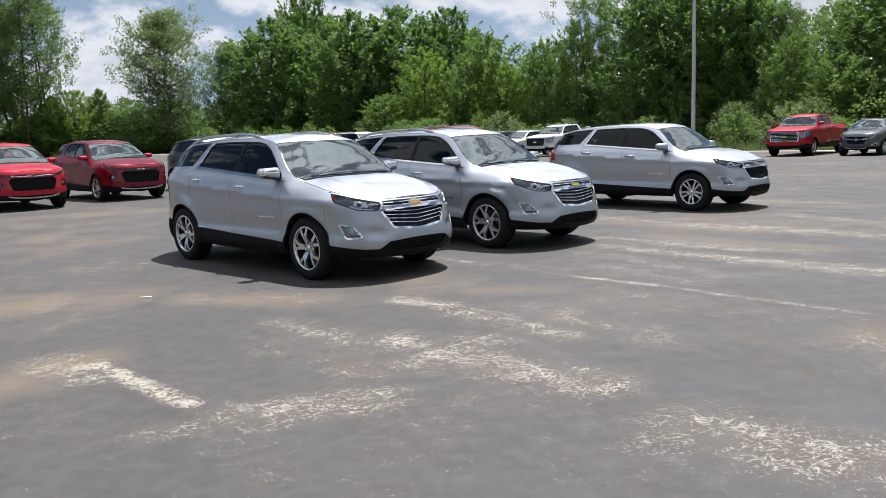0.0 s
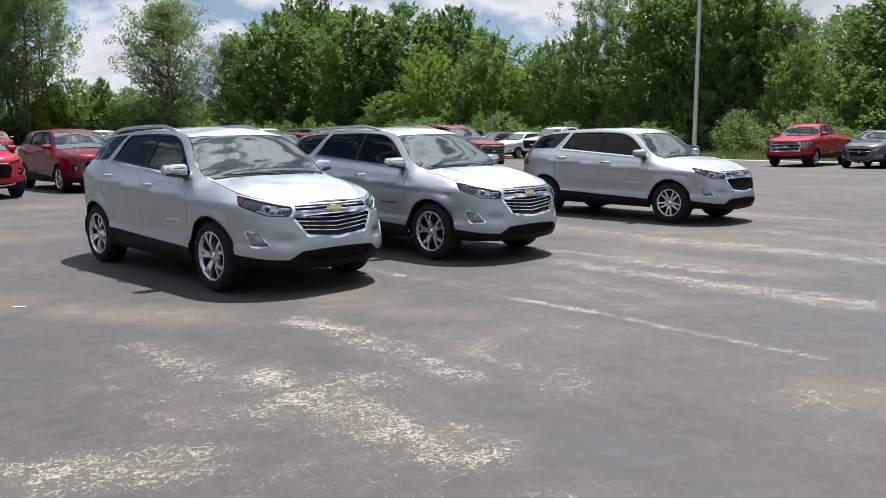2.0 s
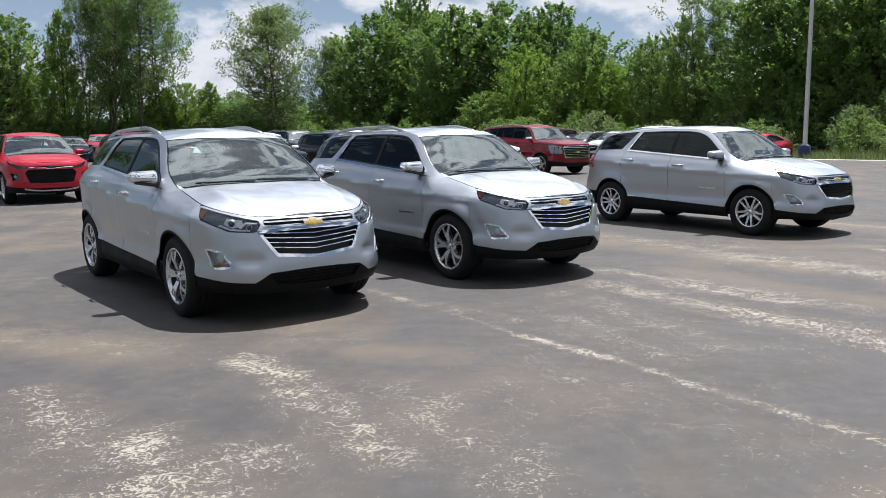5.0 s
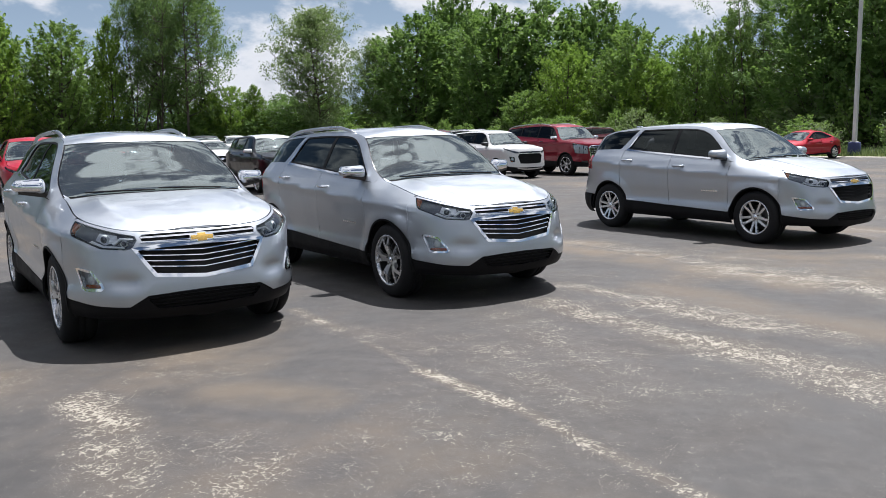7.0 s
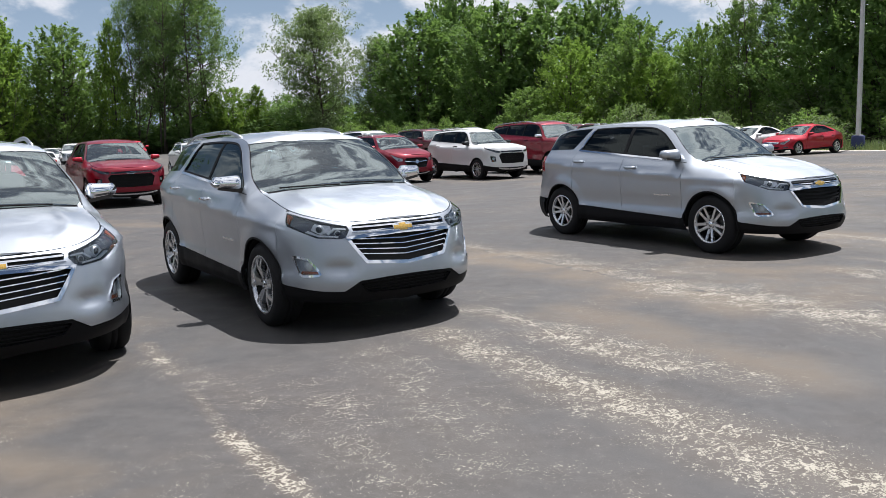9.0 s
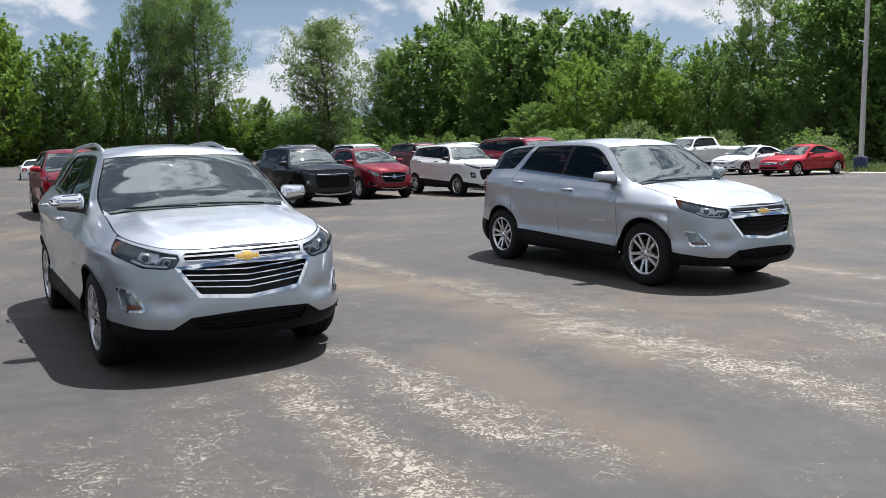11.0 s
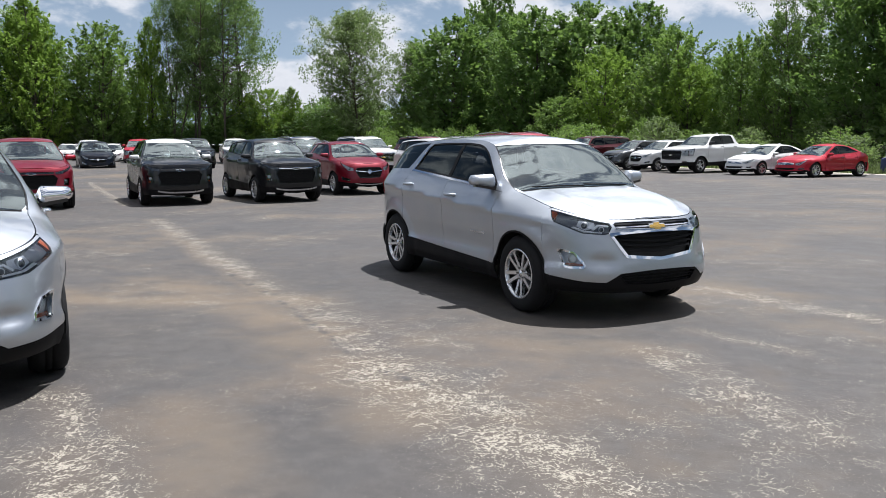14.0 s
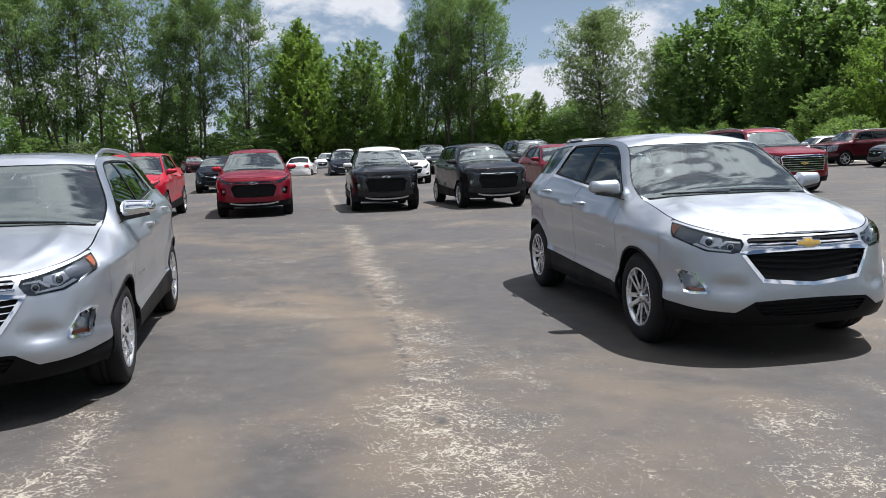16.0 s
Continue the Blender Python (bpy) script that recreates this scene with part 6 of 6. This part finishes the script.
def tree_kind(seed, height, width, base, mat, limbs, twigs, per, leaf, stems=1, point=0.0, clump=0.42, dense_in=0, lift=(0.2, 0.95), stretch=0.6):
    """Meshes of a tree: tapered stems with limbs and twigs, and leaves in clumps at the twigs' ends."""
    rng = np.random.default_rng(seed)
    wood, spots, inner, ways = Shape(), [], [], []
    for st in range(stems):
        lean = rng.normal(0, 0.03 + 0.09 * (stems > 1), 2)
        ox, oy = rng.normal(0, width * 0.07, 2) if stems > 1 else (0, 0)
        n = 9
        trunk = []
        tall = height * (rng.uniform(0.82, 0.96) if stems > 1 else 0.95)
        for i in range(n):
            t = i / (n - 1)
            trunk.append((ox + lean[0] * height * t + 0.15 * math.sin(3 * t + seed), oy + lean[1] * height * t + 0.12 * math.cos(4 * t + seed), tall * t - 0.1))
        r0 = 0.016 * height / math.sqrt(stems)
        wood.tube(trunk, [r0 * (1 - 0.9 * i / (n - 1)) + 0.012 for i in range(n)], 7)
        count = limbs // stems
        for k in range(count):
            t = base + (0.99 - base) * (k + rng.uniform(0, 1)) / count
            i = min(int(t * (n - 1)), n - 2)
            fr = t * (n - 1) - i
            o = np.array(trunk[i]) * (1 - fr) + np.array(trunk[i + 1]) * fr
            g = (t - base) / (1 - base)
            prof = (math.sin(math.pi * min(1, g * 0.86 + 0.14)) ** 0.75) * (1 - point * g)
            reach = max(0.35, width / 2 * prof * rng.uniform(0.5, 1.15))
            ang = k * 2.4 + rng.uniform(-0.6, 0.6)
            way = np.array([math.cos(ang), math.sin(ang), rng.uniform(*lift)])
            end = o + way * reach
            half = (o + end) / 2 + np.array([0, 0, -0.1 * reach])
            wood.tube([o, half, end], [0.005 * height * (1 - 0.7 * t) + 0.014, 0.035, 0.012], 3)
            for w in range(2):
                inner.append(o + (end - o) * rng.uniform(0.25, 0.75) + rng.normal(0, 0.15, 3))
            for w in range(twigs):
                f = rng.uniform(0.4, 1.08)
                spots.append(o + (end - o) * f + rng.normal(0, 0.16 * reach + 0.12, 3))
                ways.append((way + rng.normal(0, 0.25, 3)) / np.linalg.norm(way))
    v, f = leaf_cloud(rng, spots, ways, per, clump, leaf, stretch)
    if dense_in:
        v2, f2 = leaf_cloud(rng, inner, [(0, 0, 1)] * len(inner), dense_in, clump * 1.5, leaf * 2.3, 0.5)
        v, f = np.concatenate([v, v2]), np.concatenate([f, f2 + len(v)])
    return crown_mesh(v, f, mat, wood, height, width)


def crown_mesh(v, f, mat, wood, height, width):
    """Fits a crown to its height and width and makes the meshes."""
    tall = height / np.quantile(v[:, 2], 0.9985)
    wide = width / 2 / np.quantile(np.hypot(v[:, 0], v[:, 1]), 0.985)
    grown = np.array([wide, wide, tall])
    v = v * grown
    v[:, 2] = np.maximum(v[:, 2], 0.12)
    wood.v = [tuple(np.array(p) * grown) for p in wood.v]
    crown = bpy.data.meshes.new("crown")
    crown.from_pydata(v.tolist(), [], f.tolist())
    crown.materials.append(LEAF[mat])
    crown.shade_smooth()
    return wood.mesh("trunk", BARK, True), crown, height, width


def plume_tree(seed, height, width, base, mat, limbs, twigs, per, leaf, belly=0.4, power=2.0, slope=(0.7, 1.5), fluff=0.05, fill=0.25):
    """Meshes of a full-crowned tree: limbs sweep up from the trunk to an egg-shaped outline, and leaves lie along their side shoots like plumes."""
    rng = np.random.default_rng(seed)
    wood, spots, ways, sizes = Shape(), [], [], []
    wander = lambda t: np.array([0.02 * height * math.sin(2.2 * t + seed), 0.02 * height * math.cos(3.1 * t + seed), t * height])
    trunk = [wander(t) for t in np.linspace(-0.01, 0.95, 9)]
    wood.tube(trunk, [0.014 * height * (1 - 0.92 * i / 8) + 0.015 for i in range(9)], 7)
    lumps = rng.uniform(0.78, 1.12, 12)
    for k in range(limbs):
        g = ((k + rng.uniform(0, 1)) / limbs) ** 0.9
        ang = k * 2.39996 + rng.uniform(-0.4, 0.4)
        env = 0.62 + 0.38 * math.sin(math.pi / 2 * g / belly) if g < belly else max(0.0, 1 - ((g - belly) / (1 - belly)) ** power) ** 0.62
        lump = lumps[int(ang * 6 / math.pi) % 12] * 0.5 + lumps[int(g * 11.9)] * 0.5
        reach = width / 2 * max(env, 0.05) * lump * rng.uniform(0.82, 1.04)
        tip = wander(base + (1 - base) * g)
        out = np.array([math.cos(ang), math.sin(ang), 0.0])
        tip = tip + out * reach
        rise_by = reach * rng.uniform(*slope) + 0.03 * height
        o = wander(max(base * 0.6, (tip[2] - rise_by) / height))
        bend = (o + tip) / 2 + out * 0.12 * reach + np.array([0, 0, -0.10 * rise_by])
        wood.tube([o, bend, tip], [0.0045 * height * (1 - 0.7 * g) + 0.012, 0.03, 0.008], 3)
        long = np.linalg.norm(tip - o)
        for w in range(twigs):
            q = rng.uniform(0.3, 1.0) ** 0.7
            at = (1 - q) ** 2 * o + 2 * q * (1 - q) * bend + q * q * tip
            way = (tip - bend) / (np.linalg.norm(tip - bend) + 1e-6) + rng.normal(0, 0.45, 3) + np.array([0, 0, 0.25])
            way /= np.linalg.norm(way)
            spots.append(at)
            ways.append(way * (0.06 * height + 0.14 * long) * rng.uniform(0.5, 1.1))
    spots, ways = np.repeat(np.array(spots), per, 0), np.repeat(np.array(ways), per, 0)
    n = len(spots)
    along_ = rng.uniform(0, 1, (n, 1))
    c = spots + ways * along_ + rng.normal(0, 1, (n, 3)) * fluff * width * (1.05 - along_ * 0.75)
    axis = ways / np.linalg.norm(ways, axis=1, keepdims=True)
    a = axis + rng.normal(0, 0.55, (n, 3))
    a /= np.linalg.norm(a, axis=1, keepdims=True)
    lie = np.array([0, 0, 1.0]) + rng.normal(0, 0.6, (n // per, 3))
    face = np.repeat(lie, per, 0) + rng.normal(0, 0.25, (n, 3))
    b = np.cross(face, a)
    b /= np.linalg.norm(b, axis=1, keepdims=True) + 1e-6
    s = leaf * rng.uniform(0.6, 1.4, (n, 1))
    v = np.stack([c - a * s, c + b * s * 0.55, c + a * s + np.array([0, 0, -0.2]) * s, c - b * s * 0.55], 1).reshape(-1, 3)
    m = int(n * fill / 6)
    g = rng.uniform(0.02, 0.86, m)
    env = np.where(g < belly, 0.62 + 0.38 * np.sin(np.pi / 2 * g / belly), np.maximum(0, 1 - ((g - belly) / (1 - belly)) ** power) ** 0.62)
    r, t = width / 2 * env * 0.70 * np.sqrt(rng.uniform(0, 1, m)), rng.uniform(0, 2 * math.pi, m)
    c = np.stack([r * np.cos(t), r * np.sin(t), height * (base + (1 - base) * g)], 1)
    a = rng.normal(0, 1, (m, 3))
    a /= np.linalg.norm(a, axis=1, keepdims=True)
    b = np.cross(a, rng.normal(0, 1, (m, 3)))
    b /= np.linalg.norm(b, axis=1, keepdims=True)
    s = leaf * 2.2
    v = np.concatenate([v, np.stack([c - a * s, c + b * s * 0.6, c + a * s, c - b * s * 0.6], 1).reshape(-1, 3)])
    return crown_mesh(v, np.arange(len(v)).reshape(-1, 4), mat, wood, height, width)


KINDS = {
    "maple": [plume_tree(3 + i, 18, 12, 0.06, "dark", 120, 6, 30, 0.17, 0.38, 2.6, (0.7, 1.5), 0.016, 0.6) for i in range(3)],
    "dark": [plume_tree(8 + i, 16, 10, 0.03, "dark", 110, 6, 32, 0.15, 0.45, 2.8, (0.4, 1.1), 0.024, 0.6) for i in range(2)],
    "leafy": [plume_tree(43 + i, 12, 7.5, 0.03, "mid", 80, 6, 28, 0.12, 0.42, 2.2, (0.6, 1.4), 0.024, 0.4) for i in range(3)],
    "young": [plume_tree(23 + i, 14, 7, 0.03, "bright", 90, 6, 28, 0.125, 0.32, 1.6, (1.0, 2.0), 0.020, 0.35) for i in range(2)],
    "bright": [plume_tree(28 + i, 11, 7.5, 0.03, "bright", 80, 6, 28, 0.115, 0.45, 2.2, (0.6, 1.4), 0.026, 0.35) for i in range(2)],
    "cottonwood": [tree_kind(13 + i, 24, 13, 0.20, "open", 100, 4, 46, 0.165, 3, 0.0, 0.58, 0, (0.2, 0.95), 0.9) for i in range(3)],
    "silver": [tree_kind(33 + i, 20, 13, 0.10, "pale", 120, 6, 36, 0.150, 2, 0.0, 0.48, 3, (0.3, 1.0), 1.0) for i in range(2)],
    "wood": [plume_tree(63 + i, 11, 12, 0.02, "dark" if i else "mid", 50, 7, 14, 0.20, 0.42, 2.2, (0.3, 1.1), 0.04, 0.5) for i in range(3)],
    "shrub": [plume_tree(53 + i, 3.2, 4.2, 0.02, "pale" if i == 1 else "mid", 40, 6, 10, 0.085, 0.35, 2.0, (0.5, 1.6), 0.045, 0.3) for i in range(3)],
    "far": [tree_kind(73 + i, 12, 9, 0.03, "mid", 30, 3, 7, 0.6, 1, 0.1, 0.7) for i in range(2)],
}
LABEL = {
    "maple": ("tall maple with dense dark green leaves", "tree"), "dark": ("tall dark leafy tree at the lot's edge", "tree"), "cottonwood": ("tall open cottonwood with visible trunks", "tree"),
    "young": ("young pointed tree with bright yellow-green leaves", "tree"), "bright": ("rounded tree with bright yellow-green leaves", "tree"), "silver": ("airy tree with pale silvery leaves", "tree"),
    "leafy": ("leafy green tree at the wood's edge", "tree"), "wood": ("leafy tree standing back in the woods", "tree"), "far": ("unseen leafy tree added behind the viewer for reflections", "tree"), "shrub": ("spreading leafy shrub at the lot's edge", "shrub"),
}


def plant(kind, x, y, height, width, pick=0, turn=None):
    wood, crown, h0, w0 = KINDS[kind][pick % len(KINDS[kind])]
    label, cat = LABEL[kind]
    ob = thing("shrub" if kind == "shrub" else "tree", label, cat, "woods round the lot")
    part("trunk", wood, None, ob)
    part("crown", crown, None, ob)
    turn = random.uniform(0, 360) if turn is None else turn
    width *= {"maple": 1.22, "cottonwood": 1.22, "silver": 1.2, "dark": 1.2, "leafy": 1.15, "bright": 1.15}.get(kind, 1.0)
    ob.matrix_world = pose(x, y, rise(x, y) - 0.05, 0, 0, turn) @ Matrix.Diagonal((width / w0, width / w0, height / h0, 1))
    return ob


# the trees that stand out, from the corner by the far row to the right, placed and sized to fit the camera's view:
# kind, x, y, height, width
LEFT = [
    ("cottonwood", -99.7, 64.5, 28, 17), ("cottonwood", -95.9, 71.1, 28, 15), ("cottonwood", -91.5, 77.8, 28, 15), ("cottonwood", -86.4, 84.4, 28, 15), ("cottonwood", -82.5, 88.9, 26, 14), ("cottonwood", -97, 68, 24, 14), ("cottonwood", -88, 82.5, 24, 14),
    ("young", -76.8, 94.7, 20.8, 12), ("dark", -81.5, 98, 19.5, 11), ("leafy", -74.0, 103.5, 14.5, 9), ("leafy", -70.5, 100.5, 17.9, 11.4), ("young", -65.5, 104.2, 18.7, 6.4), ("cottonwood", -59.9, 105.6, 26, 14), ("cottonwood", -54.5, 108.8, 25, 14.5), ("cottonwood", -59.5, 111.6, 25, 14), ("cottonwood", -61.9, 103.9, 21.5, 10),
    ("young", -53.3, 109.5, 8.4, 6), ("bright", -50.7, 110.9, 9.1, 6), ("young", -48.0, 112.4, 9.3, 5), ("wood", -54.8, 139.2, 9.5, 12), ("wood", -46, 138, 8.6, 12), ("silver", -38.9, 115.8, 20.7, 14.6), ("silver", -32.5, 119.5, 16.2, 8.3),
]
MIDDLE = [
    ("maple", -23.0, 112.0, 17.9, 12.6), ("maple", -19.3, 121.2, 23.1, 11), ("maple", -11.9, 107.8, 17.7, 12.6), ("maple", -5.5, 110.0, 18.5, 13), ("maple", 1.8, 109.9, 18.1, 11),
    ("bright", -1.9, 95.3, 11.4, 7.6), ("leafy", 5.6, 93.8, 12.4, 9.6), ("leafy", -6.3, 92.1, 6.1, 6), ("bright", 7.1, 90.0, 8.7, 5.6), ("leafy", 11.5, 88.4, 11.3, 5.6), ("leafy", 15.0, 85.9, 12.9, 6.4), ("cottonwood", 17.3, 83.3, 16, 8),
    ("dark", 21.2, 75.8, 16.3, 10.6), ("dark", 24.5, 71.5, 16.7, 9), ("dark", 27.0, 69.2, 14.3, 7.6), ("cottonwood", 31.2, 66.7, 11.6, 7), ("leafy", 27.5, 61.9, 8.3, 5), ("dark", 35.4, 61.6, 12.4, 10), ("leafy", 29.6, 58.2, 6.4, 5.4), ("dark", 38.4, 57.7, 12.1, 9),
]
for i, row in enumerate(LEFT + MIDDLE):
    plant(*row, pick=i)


def along(points, t):
    n = len(points) - 1
    i = min(int(t * n), n - 1)
    f = t * n - i
    return points[i][0] * (1 - f) + points[i + 1][0] * f, points[i][1] * (1 - f) + points[i + 1][1] * f


# the wood's rim and its filling trees, laid out to fit the camera's view
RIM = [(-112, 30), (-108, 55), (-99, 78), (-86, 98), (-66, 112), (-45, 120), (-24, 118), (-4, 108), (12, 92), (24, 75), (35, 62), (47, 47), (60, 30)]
rng = random.Random(5)
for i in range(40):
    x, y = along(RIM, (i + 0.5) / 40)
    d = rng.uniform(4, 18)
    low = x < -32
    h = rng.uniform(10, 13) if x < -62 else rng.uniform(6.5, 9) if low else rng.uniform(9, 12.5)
    # left of the gap only dark-leaved picks: woodland shade put into leaf colour
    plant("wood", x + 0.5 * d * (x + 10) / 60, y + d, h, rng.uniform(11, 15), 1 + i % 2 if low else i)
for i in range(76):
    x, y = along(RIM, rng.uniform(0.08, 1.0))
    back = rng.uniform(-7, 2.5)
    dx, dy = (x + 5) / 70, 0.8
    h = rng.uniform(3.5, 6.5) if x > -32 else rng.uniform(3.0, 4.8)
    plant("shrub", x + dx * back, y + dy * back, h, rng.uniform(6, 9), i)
# pale bushes close behind the edge row
for i in range(36):
    a = -88 + 86 * (i + rng.uniform(0.1, 0.9)) / 36
    p = u * a + vv * (EDGE_V + rng.uniform(2.6, 14))
    plant("shrub", p.x, p.y, rng.uniform(1.7, 3.4), rng.uniform(3.0, 5.0), 1 if a > -42 and i % 3 else 2 * (i % 2))
# low brush along the left corner; dark leaves paint in the canopy's shade
for i in range(22):
    x, y = along([(-112, 40), (-104, 64), (-92, 86), (-78, 102), (-62, 112), (-46, 118)], (i + rng.uniform(0, 1)) / 22)
    plant("wood", x + rng.uniform(0, 5), y - rng.uniform(1, 5), rng.uniform(3.8, 6.2), rng.uniform(10, 14), 1 + i % 2)
# unseen woods added far behind the viewer: a dark band for paint to reflect
for i in range(30):
    a = radians(195 + 185 * i / 30)
    plant("far", 5 + 125 * math.cos(a), 5 + 125 * math.sin(a), rng.uniform(17, 23), rng.uniform(20, 26), i)
